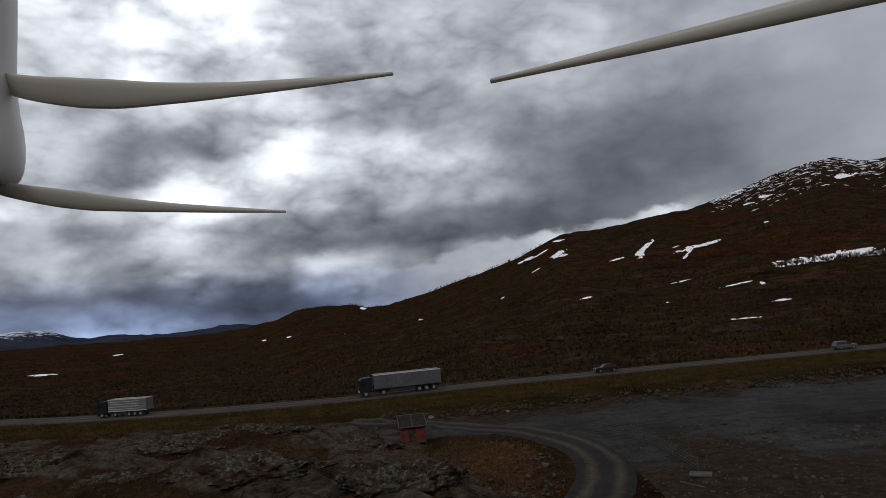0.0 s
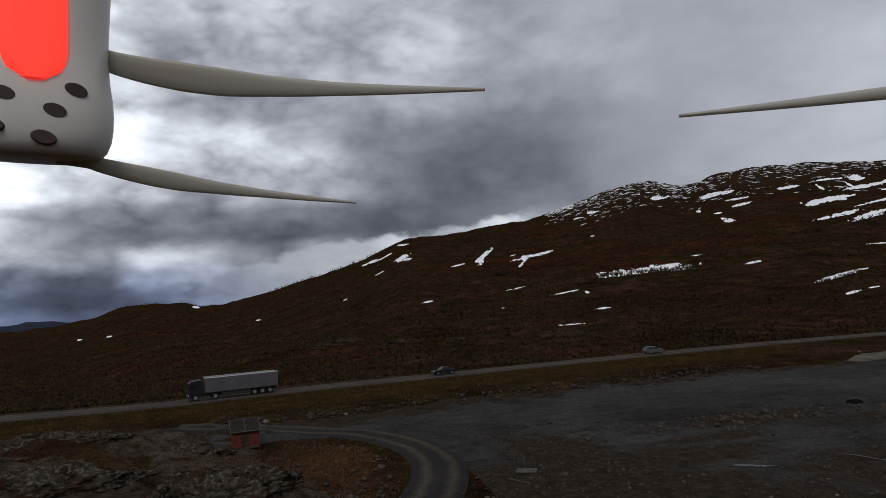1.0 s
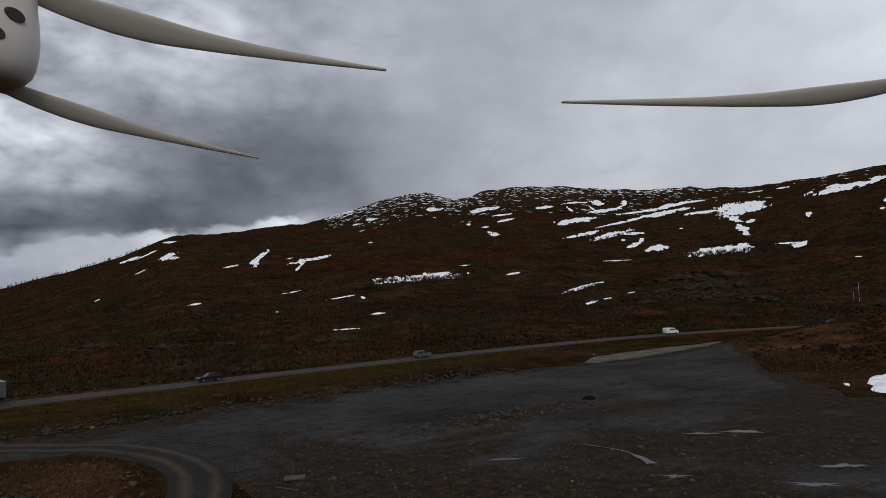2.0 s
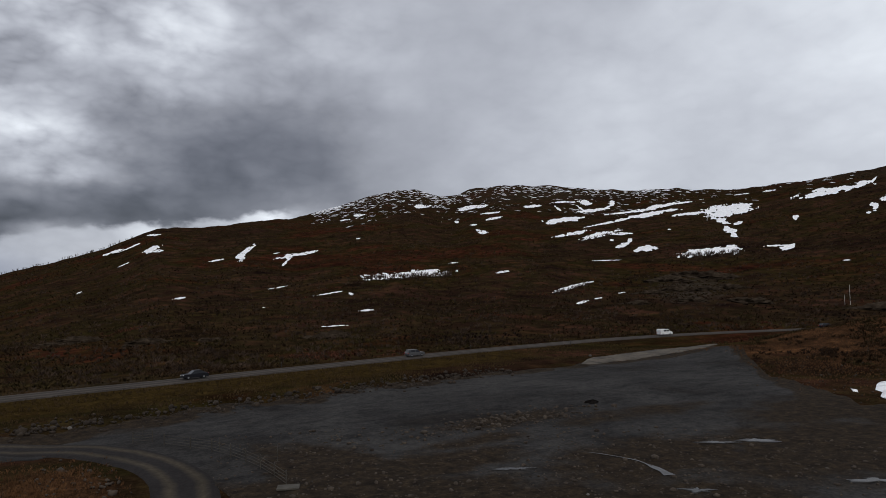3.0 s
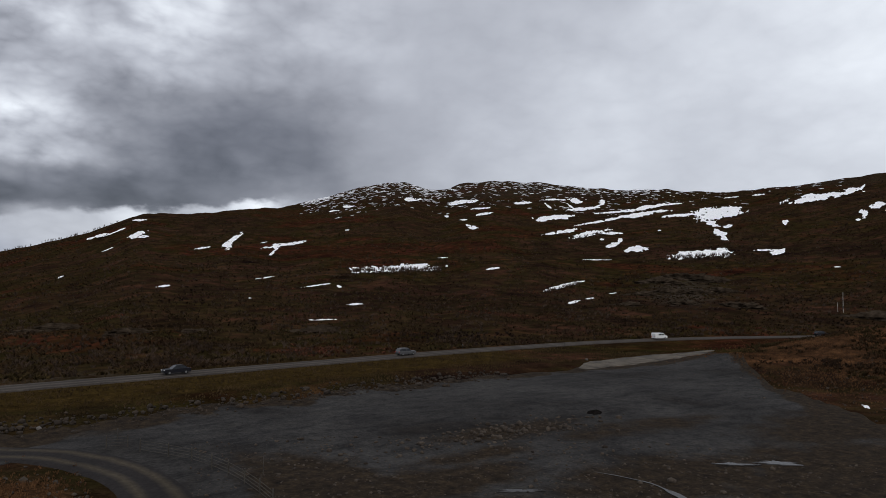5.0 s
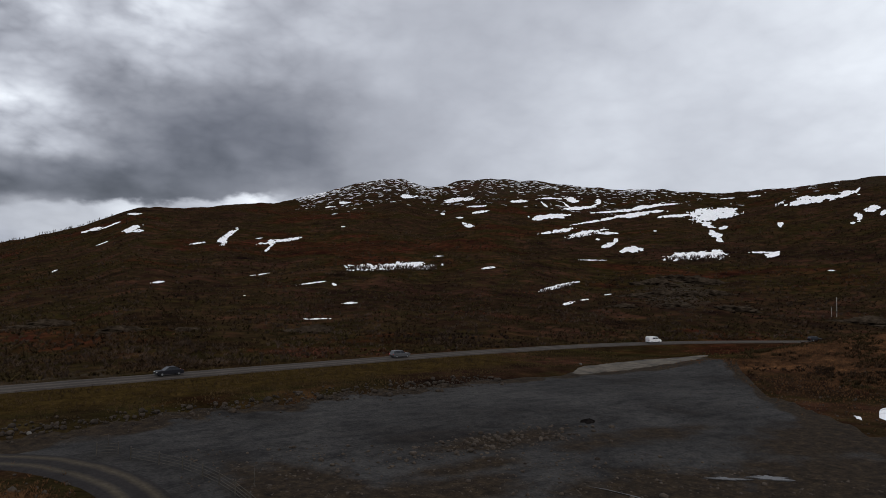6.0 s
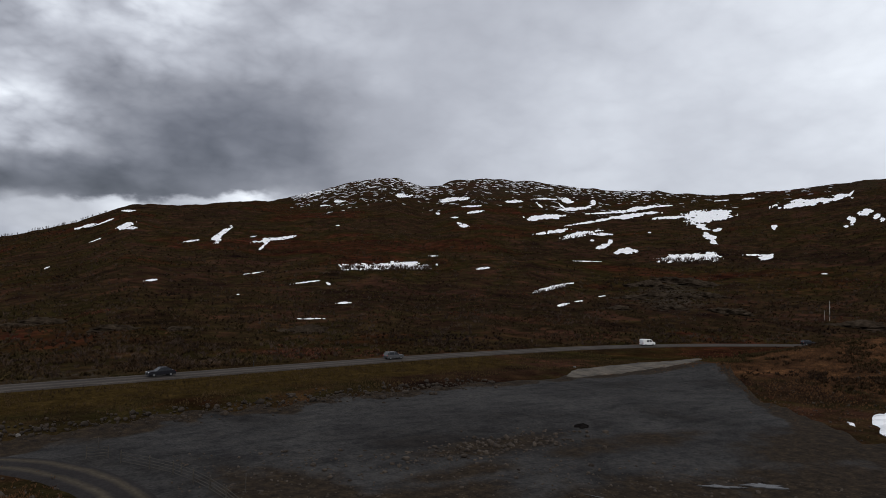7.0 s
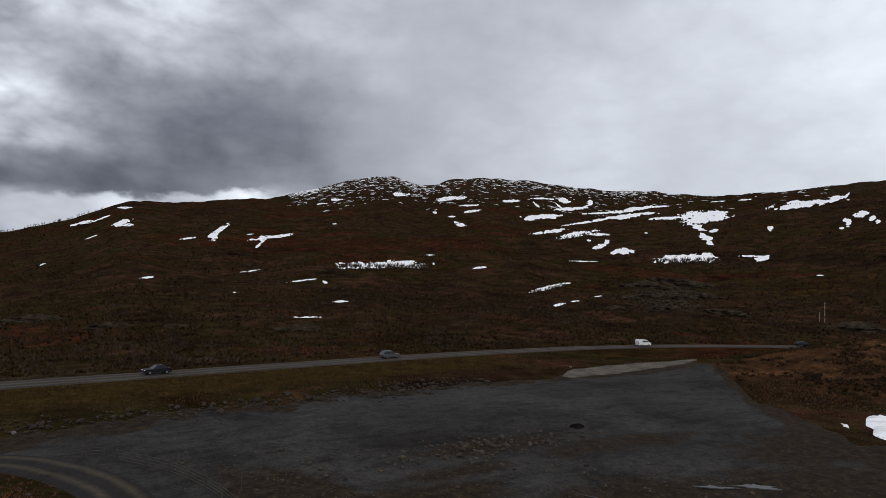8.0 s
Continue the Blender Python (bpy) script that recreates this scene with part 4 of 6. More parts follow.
SNOW_SCRAPS = [
    [(-57.87, 4.55, 0.38, 0.14, 11), (-57.29, 3.96, 0.67, 0.23, -5), (-57.55, 3.6, 0.39, 0.22, -41), (-57.07, 4.19, 0.31, 0.22, -41)],
    [(-50.86, 2.81, 0.9, 0.28, 4), (-50.27, 2.75, 0.5, 0.21, 22)],
    [(-60.59, 2.57, 1.19, 0.09, 0), (-61.39, 2.41, 0.59, 0.22, 12), (-61.71, 2.54, 0.29, 0.17, 44)],
    [(-67.79, 5.74, 0.52, 0.29, 4), (-67.02, 5.18, 0.35, 0.31, 59), (-66.66, 4.73, 0.47, 0.12, 17)],
    [(-68.59, 5.44, 0.33, 0.23, 44), (-68.9, 5.19, 0.23, 0.22, 64)],
    [(-61.92, 4.73, 0.21, 0.25, -43)],
    [(-48.11, 6.88, 0.33, 0.28, 36), (-47.79, 6.55, 0.51, 0.08, 21)],
]
SNOW_SCRAPS_UPPER = [
    [(-48.98, 3.2, 0.69, 0.2, 24), (-49.48, 3.54, 0.32, 0.19, 42), (-48.04, 3.66, 0.19, 0.1, 1)],
    [(-45.73, -1.84, 0.52, 0.14, 16)],
    [(-46.99, -1.51, 0.37, 0.08, 7)],
    [(-48.97, -1.01, 0.32, 0.06, 7)],
    [(-34.54, 2.04, 0.54, 0.07, 2)],
    [(-21.17, 3.06, 1.84, 0.14, 11), (-20.5, 2.93, 0.5, 0.26, 3), (-20.29, 2.4, 0.55, 0.14, 44), (-22.31, 3.25, 0.88, 0.12, 13)],
    [(-19.58, 3.21, 0.36, 0.07, 11)],
    [(-16.87, 3.26, 1.12, 0.22, 42), (-16.63, 2.88, 0.59, 0.35, 54), (-17.55, 3.76, 0.4, 0.1, 29)],
    [(-14.78, 2.65, 0.64, 0.09, 11)],
]
SNOW_SCRAPS_LOWER = [
    [(-9.93, 3.66, 0.77, 0.18, 23), (-10.33, 3.42, 0.44, 0.13, 7), (-9.7, 3.42, 0.45, 0.14, 36)],
    [(-10.03, 4.76, 0.52, 0.1, 6)],
    [(-7.74, 2.31, 0.51, 0.06, 26)],
    [(-25.74, -0.57, 0.24, 0.14, -18)],
    [(-38.95, 1.11, 0.82, 0.1, 8)],
    [(-27.31, -2.15, 0.71, 0.11, 4)],
    [(-11.9, -0.62, 0.53, 0.11, 8)],
    [(-37.14, 4.75, 0.58, 0.2, -6), (-36.69, 4.93, 0.29, 0.11, 2)],
    [(-26.27, 6.45, 0.62, 0.11, 5)],
    [(-25.14, 6.06, 0.43, 0.08, 6)],
    [(-31.83, 7.18, 0.78, 0.2, 2)],
    [(-36.33, 7.0, 1.46, 0.17, 5), (-35.75, 6.89, 0.68, 0.15, 14)],
    [(-37.93, 5.89, 0.83, 0.13, 8)],
    [(-34.91, 5.75, 0.29, 0.13, 2)],
]
SNOW_SCRAPS_FAR = [
    [(-36.38, 5.41, 0.29, 0.08, 2)],
    [(-41.45, 6.89, 0.82, 0.14, 1)],
    [(-26.35, 4.39, 0.29, 0.07, 3)],
    [(-60.07, 6.99, 0.52, 0.08, 2)],
    [(-4.75, 0.17, 0.22, 0.06, 14)],
    [(-18.45, -1.62, 0.35, 0.06, 1)],
    [(-65.3, 1.19, 0.26, 0.05, 1)],
    [(-52.64, 4.34, 0.18, 0.07, 1)],
    [(-68.98, -3.69, 0.47, 0.05, 5)],
    [(-4.71, 0.12, 0.19, 0.06, 22)],
    [(26.66, -1.65, 0.45, 0.06, 3)],
    [(13.71, -1.53, 0.37, 0.07, 10)],
    [(15.62, -1.59, 0.23, 0.07, 5)],
    [(9.07, -1.76, 0.24, 0.05, -5)],
    [(2.55, -1.08, 0.24, 0.07, 5)],
    [(7.25, 0.42, 0.34, 0.1, -15)],
]


def snow_faces(bm, lobes, seed, ragged=0.34, rise=0.12, du=0.034, dv=0.02):
    """A sheet of snow that lies on the slope, where any of its lobes reaches."""
    lobes = np.array(lobes, float)
    span, tall = lobes[:, 2] + lobes[:, 3], lobes[:, 3] + lobes[:, 2] * np.abs(np.sin(np.radians(lobes[:, 4])))
    b0, b1 = (lobes[:, 0] - span).min() - 0.08, (lobes[:, 0] + span).max() + 0.08
    h0, h1 = (lobes[:, 1] - tall).min() - 0.05, (lobes[:, 1] + tall).max() + 0.05
    nu, nv = max(6, int((b1 - b0) / du)), max(5, int((h1 - h0) / dv))
    bs, hs = np.linspace(b1, b0, nu + 1), np.linspace(h0, h1, nv + 1)
    bb, hh = np.meshgrid(bs, hs, indexing="ij")
    field = np.full(bb.shape, -9.0)
    for cb, ch, a, d, tilt in lobes:
        c, s_ = math.cos(radians(tilt)), math.sin(radians(tilt))
        u, v = (-(bb - cb) * c + (hh - ch) * s_) / a, ((bb - cb) * s_ + (hh - ch) * c) / d
        field = np.maximum(field, 1 - np.abs(u) ** 1.25 - v**2)
    n = fbm(bb / 0.42 + seed * 7.3, hh / 0.16 + seed, 3, 51, 0.6) + 0.45 * fbm(bb / 0.10 + seed, hh / 0.22, 2, 53)
    keep = field + 3.0 * ragged * n > 0.16
    rr = np.stack([range_at(float(q), hs) for q in bs])
    x, y = CENTRE.x - np.sin(np.radians(bb)) * rr, CENTRE.y + np.cos(np.radians(bb)) * rr
    z = land(x.ravel(), y.ravel()).reshape(x.shape) + rise + 0.0008 * rr
    count = keep[:-1, :-1].astype(int) + keep[1:, :-1] + keep[1:, 1:] + keep[:-1, 1:]
    verts = {}
    for i, j in zip(*np.nonzero(count >= 3)):
        inside = [k for k in ((i, j), (i + 1, j), (i + 1, j + 1), (i, j + 1)) if keep[k]]
        for k in inside:
            if k not in verts:
                verts[k] = bm.verts.new((x[k], y[k], z[k]))
        bm.faces.new([verts[k] for k in inside]).smooth = True


def snow_patch(lobes, label, seed):
    bm = bmesh.new()
    snow_faces(bm, lobes, seed)
    bmesh.ops.recalc_face_normals(bm, faces=bm.faces)
    if sum(f.normal.z for f in bm.faces) < 0:
        bmesh.ops.reverse_faces(bm, faces=bm.faces)
    thing("snow_patch", bm, SNOW, label, "snow patch", "snow patches on the hill")


number = 0
for patches, label in (
    (SNOW_BROAD, "broad lobed patch of old white snow on the hillside"),
    (SNOW_BIRCH, "old snow bank behind bare birches on the hillside"),
    (SNOW_STREAKS + SNOW_STREAKS_UPPER, "long thin streak of old snow on the hillside"),
    (SNOW_SCRAPS + SNOW_SCRAPS_UPPER + SNOW_SCRAPS_LOWER + SNOW_SCRAPS_FAR, "small scrap of old white snow on brown heath"),
):
    for lobes in patches:
        number += 1
        snow_patch(lobes, label, number)

bm = bmesh.new()
dice = random.Random(5)
for k in range(1150):
    high = dice.random() < 0.6
    bearing = dice.uniform(-34.5, -22.5) if k % 2 else dice.uniform(-53, -34.5)
    if k % 11 == 0:
        bearing = dice.uniform(-66, -50)
    crest = float(np.interp(bearing, _rim[:, 0], _rim[:, 1]))
    drop = abs(dice.gauss(0, 0.42)) + 0.03 if high else dice.uniform(0.1, 2.3)
    if bearing > -25 or bearing < -50:
        drop *= 0.5
    snow_faces(bm, [(bearing, crest - drop, dice.uniform(0.05, 0.30), dice.uniform(0.010, 0.026), (12 if -38.5 < bearing < -34 or bearing > -29.5 else -6) + dice.uniform(-9, 9))], 100 + k, 0.42, du=0.022, dv=0.008)
bmesh.ops.recalc_face_normals(bm, faces=bm.faces)
thing("summit_snow", bm, DIRTY_SNOW, "broken streaks of snow between summit rocks", "snow", kind="stuff")


def flat_blob(cx, cy, rx, ry, turn, rise, seed, name, material, label, category, wild=0.5, dome=0.0, **more):
    """An irregular patch lying on the ground: water or snow."""
    bm = bmesh.new()
    rings = []
    centre = bm.verts.new((cx, cy, land_at(cx, cy) + rise + dome))
    n = 40
    ang = np.linspace(0, 2 * math.pi, n, endpoint=False)
    edge = 1 + wild * fbm(np.cos(ang) * 1.6 + seed * 3.1, np.sin(ang) * 1.6 + seed, 4, 61, 0.65) * 2
    for f in (0.35, 0.7, 0.92, 1.0):
        u, v = np.cos(ang) * rx * edge * f, np.sin(ang) * ry * edge * f
        x, y = cx + u * math.cos(turn) - v * math.sin(turn), cy + u * math.sin(turn) + v * math.cos(turn)
        z = (land(x, y) if dome else np.full(n, land_at(cx, cy))) + rise + dome * (1 - f**2) - (0.05 if f == 1.0 else 0)
        rings.append([bm.verts.new(p) for p in zip(x, y, z)])
    for k in range(n):
        bm.faces.new((centre, rings[0][k], rings[0][(k + 1) % n]))
        for a, b in zip(rings, rings[1:]):
            bm.faces.new((a[k], b[k], b[(k + 1) % n], a[(k + 1) % n]))
    for f in bm.faces:
        f.smooth = True
    return thing(name, bm, material, label, category, **more)


flat_blob(100.4, 49.7, 11.0, 3.2, 0.42, 0.14, 3, "snow_patch", SNOW, "thick white snow patch beside the gravel yard", "snow patch", 0.2, 0.5)
flat_blob(96.3, 53.8, 1.1, 0.3, 0.6, 0.12, 5, "snow_patch", SNOW, "small melting snow scrap beside the yard", "snow patch", 0.5, 0.1)
for k, (cx, cy, rx, ry, turn) in enumerate(((54.9, 46.9, 1.5, 0.45, -0.7), (58.6, 45.2, 1.6, 0.75, -0.8), (34.0, 51.8, 1.2, 0.4, -0.5), (53.5, 32.3, 1.6, 0.6, -0.7), (46.8, 31.2, 1.7, 0.6, -0.7), (40.9, 38.8, 1.0, 0.6, -0.9))):
    flat_blob(cx, cy, rx, ry, turn, 0.17, 20 + k, "puddle", WATER, "shallow rain puddle lying on the gravel yard", "puddle", 0.6, group="puddles in the yard")


def rill():
    line = spline([(42.6, 51.6), (43.6, 49.6), (44.1, 47.2), (43.5, 44.6), (42.6, 42.6)], 0.5)
    bm = bmesh.new()
    last = None
    for k, p in enumerate(line):
        way = (line[min(k + 1, len(line) - 1)] - line[max(k - 1, 0)]).normalized()
        w = 0.05 + 0.42 * (k / len(line)) ** 2 + 0.22 * float(value_noise(k * 0.4, 3.3, 71))
        z = land_at(*p) + 0.15
        pair = [bm.verts.new((p.x + way.y * s * w, p.y - way.x * s * w, z)) for s in (-1, 1)]
        if last:
            bm.faces.new((last[0], last[1], pair[1], pair[0]))
        last = pair
    bmesh.ops.recalc_face_normals(bm, faces=bm.faces)
    thing("puddle", bm, WATER, "narrow rill of rain water across the gravel", "puddle", "puddles in the yard")


rill()
lake_b = 31.7
lake_r = float(range_at(lake_b, -2.65))
flat_blob(CENTRE.x - math.sin(radians(lake_b)) * lake_r, CENTRE.y + math.cos(radians(lake_b)) * lake_r, 11, 15, 0.55, 0.4, 9, "snow_patch", SNOW, "broad low snow patch on the valley moor", "snow patch", 0.2, 0.5)


# ---- scrub, grass and loose stones ----
def shards(name, xyz, heights, per, width, spread, material, label, category, seed):
    """Many small tufts of upright slivers."""
    rng = np.random.default_rng(seed)
    n = len(xyz)
    root = np.repeat(xyz, per, 0)
    h = np.repeat(heights, per) * rng.uniform(0.55, 1.05, n * per)
    ang = rng.uniform(0, 2 * np.pi, n * per)
    lean = rng.uniform(0.1, 1.0, n * per) * spread * h
    off = np.stack([np.cos(ang), np.sin(ang), np.zeros(n * per)], 1)
    root = root + off * (h * spread * 0.35 * rng.uniform(0, 1, n * per))[:, None]
    cross = np.stack([-np.sin(ang * 1.7), np.cos(ang * 1.7), np.zeros(n * per)], 1) * (h * width)[:, None]
    tip = root + off * lean[:, None] + np.stack([np.zeros(n * per), np.zeros(n * per), h], 1)
    mid_a = root + off * (lean * 0.35)[:, None] + np.stack([np.zeros(n * per), np.zeros(n * per), h * 0.55], 1)
    co = np.stack([root - cross * 0.6, root + cross * 0.6, mid_a + cross, tip, mid_a - cross], 1).reshape(-1, 3)
    co.reshape(-1, 5, 3)[:, :2, 2] -= 0.08
    faces = np.arange(len(co)).reshape(-1, 5)
    me = bpy.data.meshes.new(name)
    me.vertices.add(len(co))
    me.vertices.foreach_set("co", co.ravel())
    me.loops.add(faces.size)
    me.loops.foreach_set("vertex_index", faces.ravel())
    me.polygons.add(len(faces))
    me.polygons.foreach_set("loop_start", np.arange(len(faces)) * 5)
    me.update(calc_edges=True)
    me.materials.append(material)
    return tagged(new(name, me), label, category, kind="stuff")


def on_land(b, r):
    x, y = CENTRE.x - np.sin(np.radians(b)) * r, CENTRE.y + np.cos(np.radians(b)) * r
    return np.stack([x, y, land(x, y)], 1)


ALL_SNOW = [lobe for patches in (SNOW_BROAD, SNOW_BIRCH, SNOW_STREAKS, SNOW_SCRAPS) for lobes in patches for lobe in lobes]


def off_snow(b, r):
    """True where no snow lies."""
    at = on_land(b, r)
    up = np.degrees(np.arctan2(at[:, 2] - EYE, r))
    free = np.ones(len(b), bool)
    for cb, ch, a, d, tilt in ALL_SNOW:
        c, s_ = math.cos(radians(tilt)), math.sin(radians(tilt))
        u, v = (-(b - cb) * c + (up - ch) * s_) / (a + 0.05), ((b - cb) * s_ + (up - ch) * c) / (d + 0.12)
        free &= u * u + v * v > 1.1
    return free


rng = np.random.default_rng(8)
b = rng.uniform(-74, 40, 30000)
near_r = np.interp(b, _near[:, 0], _near[:, 1]) + 9
far_r = np.minimum(np.interp(b, _far[:, 0], _far[:, 1]) * 0.9, 1400)
r = near_r * (far_r / near_r) ** (rng.uniform(0, 1, 30000) ** 1.15)
clump = fbm(b / 2.4, np.log(r) * 5, 4, 81)
keep = (clump > rng.uniform(-0.35, 0.25, 30000)) & (rng.uniform(0, 1, 30000) < 0.6) & off_snow(b, r)
b, r = b[keep], r[keep]
shards("birch_scrub", on_land(b, r), rng.uniform(0.5, 1.2, len(b)) * (0.75 + r / 800), 13, 0.06, 1.0, TWIG, "leafless dwarf birch scrub over the hillside", "scrub", 3)

b = rng.uniform(-74, 40, 52000)
near_r = np.interp(b, _near[:, 0], _near[:, 1]) + 8
far_r = np.minimum(np.interp(b, _far[:, 0], _far[:, 1]) * 0.95, 1500)
r = near_r * (far_r / near_r) ** (rng.uniform(0, 1, 52000) ** 1.2)
keep = (fbm(b / 3.5, np.log(r) * 9, 4, 85) > rng.uniform(-0.5, 0.22, 52000)) & off_snow(b, r)
b, r = b[keep], r[keep]
shards("heath_bushes", on_land(b, r), rng.uniform(0.3, 0.9, len(b)) * (0.7 + r / 700), 7, 0.26, 1.5, HEATH_BUSH, "low brown and reddish heath bushes over the hillside", "heath", 9)

tb, tr_, th = [], [], []
for lobes, count, tall in zip(SNOW_BIRCH, (110, 90, 60, 190), (4.6, 3.6, 2.6, 4.0)):
    for k in range(count):
        row = lobes[0]
        bb = row[0] + dice.uniform(-1.0, 1.0) * row[2]
        slope_off = -(bb - row[0]) * math.tan(radians(row[4]))
        tb.append(bb)
        tr_.append(float(range_at(bb, row[1] + slope_off - row[3] * dice.uniform(0.4, 1.3))))
        th.append(tall * dice.uniform(0.4, 1.0))
for k in range(150):
    bb = dice.uniform(-8.5, 1.5) if k < 90 else dice.uniform(5, 13)
    tb.append(bb)
    tr_.append(float(np.interp(bb, _far[:, 0], _far[:, 1])) * dice.uniform(0.985, 1.0))
    th.append(dice.uniform(2.0, 5.5))
shards("birch_trees", on_land(np.array(tb), np.array(tr_)), np.array(th), 9, 0.035, 0.5, TWIG, "thin bare birches standing in front of snow", "birches", 4)

x, y = rng.uniform(-90, 130, 26000), rng.uniform(94, 140, 26000)
gap = road_gap(x, y)
keep = (gap > 4.4) & (gap < 34) & (fbm(x / 6, y / 3, 3, 83) > rng.uniform(-0.4, 0.3, 26000)) & (y > 99 + 0.1 * np.clip(x, -50, 90))
x, y = x[keep], y[keep]
shards("verge_grass", np.stack([x, y, land(x, y)], 1), rng.uniform(0.2, 0.5, len(x)), 8, 0.055, 0.7, STRAW, "dry yellow-brown grass tufts along the verge", "grass", 5)

spots = []
for cx, cy, sx, sy, n in ((152, 82, 20, 20, 3200), (126, 64, 18, 16, 3600), (172, 90, 22, 20, 1500), (0, 67, 6, 10, 1500), (112, 40, 14, 14, 700), (-16, 62, 20, 12, 1300), (126, 92, 9, 8, 800)):
    spots.append(np.stack([rng.normal(cx, sx * 0.6, n), rng.normal(cy, sy * 0.6, n)], 1))
xy = np.concatenate(spots)
on_yard = np.interp(polar(xy[:, 0], xy[:, 1])[0], YARD_FAR[:, 0], YARD_FAR[:, 1]) > polar(xy[:, 0], xy[:, 1])[1] + rng.exponential(2.2, len(xy)) - 0.5
xy = xy[(~on_yard) | (xy[:, 0] < 7)]
shards("rusty_grass", np.stack([xy[:, 0], xy[:, 1], land(xy[:, 0], xy[:, 1])], 1), rng.uniform(0.15, 0.42, len(xy)), 9, 0.045, 0.8, RUST_STRAW, "rusty brown dead grass on mounds", "grass", 6)


spots = []
for cx, cy, sx, sy, count in ((152, 84, 20, 18, 1300), (190, 86, 26, 18, 900), (130, 62, 16, 14, 1100), (150, 98, 10, 6, 250)):
    spots.append(np.stack([rng.normal(cx, sx * 0.6, count), rng.normal(cy, sy * 0.6, count)], 1))
xy = np.concatenate(spots)
mound_b, mound_r = polar(xy[:, 0], xy[:, 1])
xy = xy[(np.interp(mound_b, YARD_FAR[:, 0], YARD_FAR[:, 1]) < mound_r - 2) & (fbm(xy[:, 0] / 7, xy[:, 1] / 7, 3, 87) > -0.08) & (road_gap(xy[:, 0], xy[:, 1]) > 5) & ((xy[:, 0] > 147) | (xy[:, 1] < 98))]
shards("mound_bushes", np.stack([xy[:, 0], xy[:, 1], land(xy[:, 0], xy[:, 1])], 1), rng.uniform(0.25, 0.8, len(xy)), 9, 0.16, 1.3, HEATH_BUSH, "low dark heath bushes growing on the mounds", "heath", 10)


def lump_mesh(name, seed, material, detail=2, squash=0.7, rough=0.35):
    bm = bmesh.new()
    bmesh.ops.create_icosphere(bm, subdivisions=detail, radius=1.0)
    for v in bm.verts:
        d = v.co.normalized()
        k = 1 + rough * noise.fractal(d * 1.3 + Vector((seed * 5.1, 0, seed)), 0.5, 2.3, 8)
        v.co = Vector((d.x * k, d.y * k * 0.85, d.z * k * squash))
    return mesh_of(bm, name, material, detail > 3)


def stones_joined(name, xy, sizes, material, label, seed):
    rng2 = np.random.default_rng(seed)
    bm = bmesh.new()
    bmesh.ops.create_icosphere(bm, subdivisions=1, radius=1.0)
    shape = np.array([v.co for v in bm.verts])
    tri = np.array([[v.index for v in f.verts] for f in bm.faces])
    bm.free()
    n, m_ = len(xy), len(shape)
    z = land(xy[:, 0], xy[:, 1])
    co = shape[None] * rng2.uniform(0.65, 1.25, (n, m_, 1)) * sizes[:, None, None] * rng2.uniform(0.6, 1.2, (n, 1, 3)) * np.array([1, 1, 0.75])
    ang = rng2.uniform(0, 6.28, n)
    ca, sa = np.cos(ang)[:, None], np.sin(ang)[:, None]
    co = np.stack([co[..., 0] * ca - co[..., 1] * sa, co[..., 0] * sa + co[..., 1] * ca, co[..., 2]], -1)
    co += np.stack([xy[:, 0], xy[:, 1], z + sizes * 0.25 + 0.06], 1)[:, None]
    faces = (tri[None] + (np.arange(n) * m_)[:, None, None]).reshape(-1, 3)
    me = bpy.data.meshes.new(name)
    me.vertices.add(n * m_)
    me.vertices.foreach_set("co", co.ravel())
    me.loops.add(faces.size)
    me.loops.foreach_set("vertex_index", faces.ravel())
    me.polygons.add(len(faces))
    me.polygons.foreach_set("loop_start", np.arange(len(faces)) * 3)
    me.update(calc_edges=True)
    me.materials.append(material)
    return tagged(new(name, me), label, "stones", kind="stuff")


n = 1700
bank_x = rng.uniform(-12, 75, n)
bank = np.stack([bank_x, 95.5 + 0.10 * np.clip(bank_x, 0, 60) + rng.normal(0, 2.0, n)], 1)
pile = np.stack([rng.normal(47, 7.5, 420), rng.normal(67.8, 2.2, 420)], 1)
br, rg = rng.uniform(-72, -14, 6000), rng.uniform(28, 70, 6000)
tipped = np.stack([rng.normal(114, 14, 900), rng.normal(60, 12, 900)], 1)
loose = np.stack([CENTRE.x - np.sin(np.radians(br)) * rg, CENTRE.y + np.cos(np.radians(br)) * rg], 1)
knoll = np.stack([rng.normal(4, 4, 500), rng.normal(60, 8, 500)], 1)
knoll = knoll[knoll[:, 0] < 7]
stones_joined("bank_stones", bank, rng.gamma(1.2, 0.09, n) + 0.03, STONE, "broken grey stones along the bank", 11)
stones_joined("yard_stones", np.concatenate([pile, loose, knoll, tipped]), np.concatenate([rng.gamma(1.5, 0.08, 420) + 0.04, rng.gamma(1.2, 0.045, 6000) + 0.02, rng.gamma(1.4, 0.06, len(knoll)) + 0.03, rng.gamma(1.1, 0.05, 900) + 0.02]), YARD_STONE, "scattered loose stones in the yard", 12)

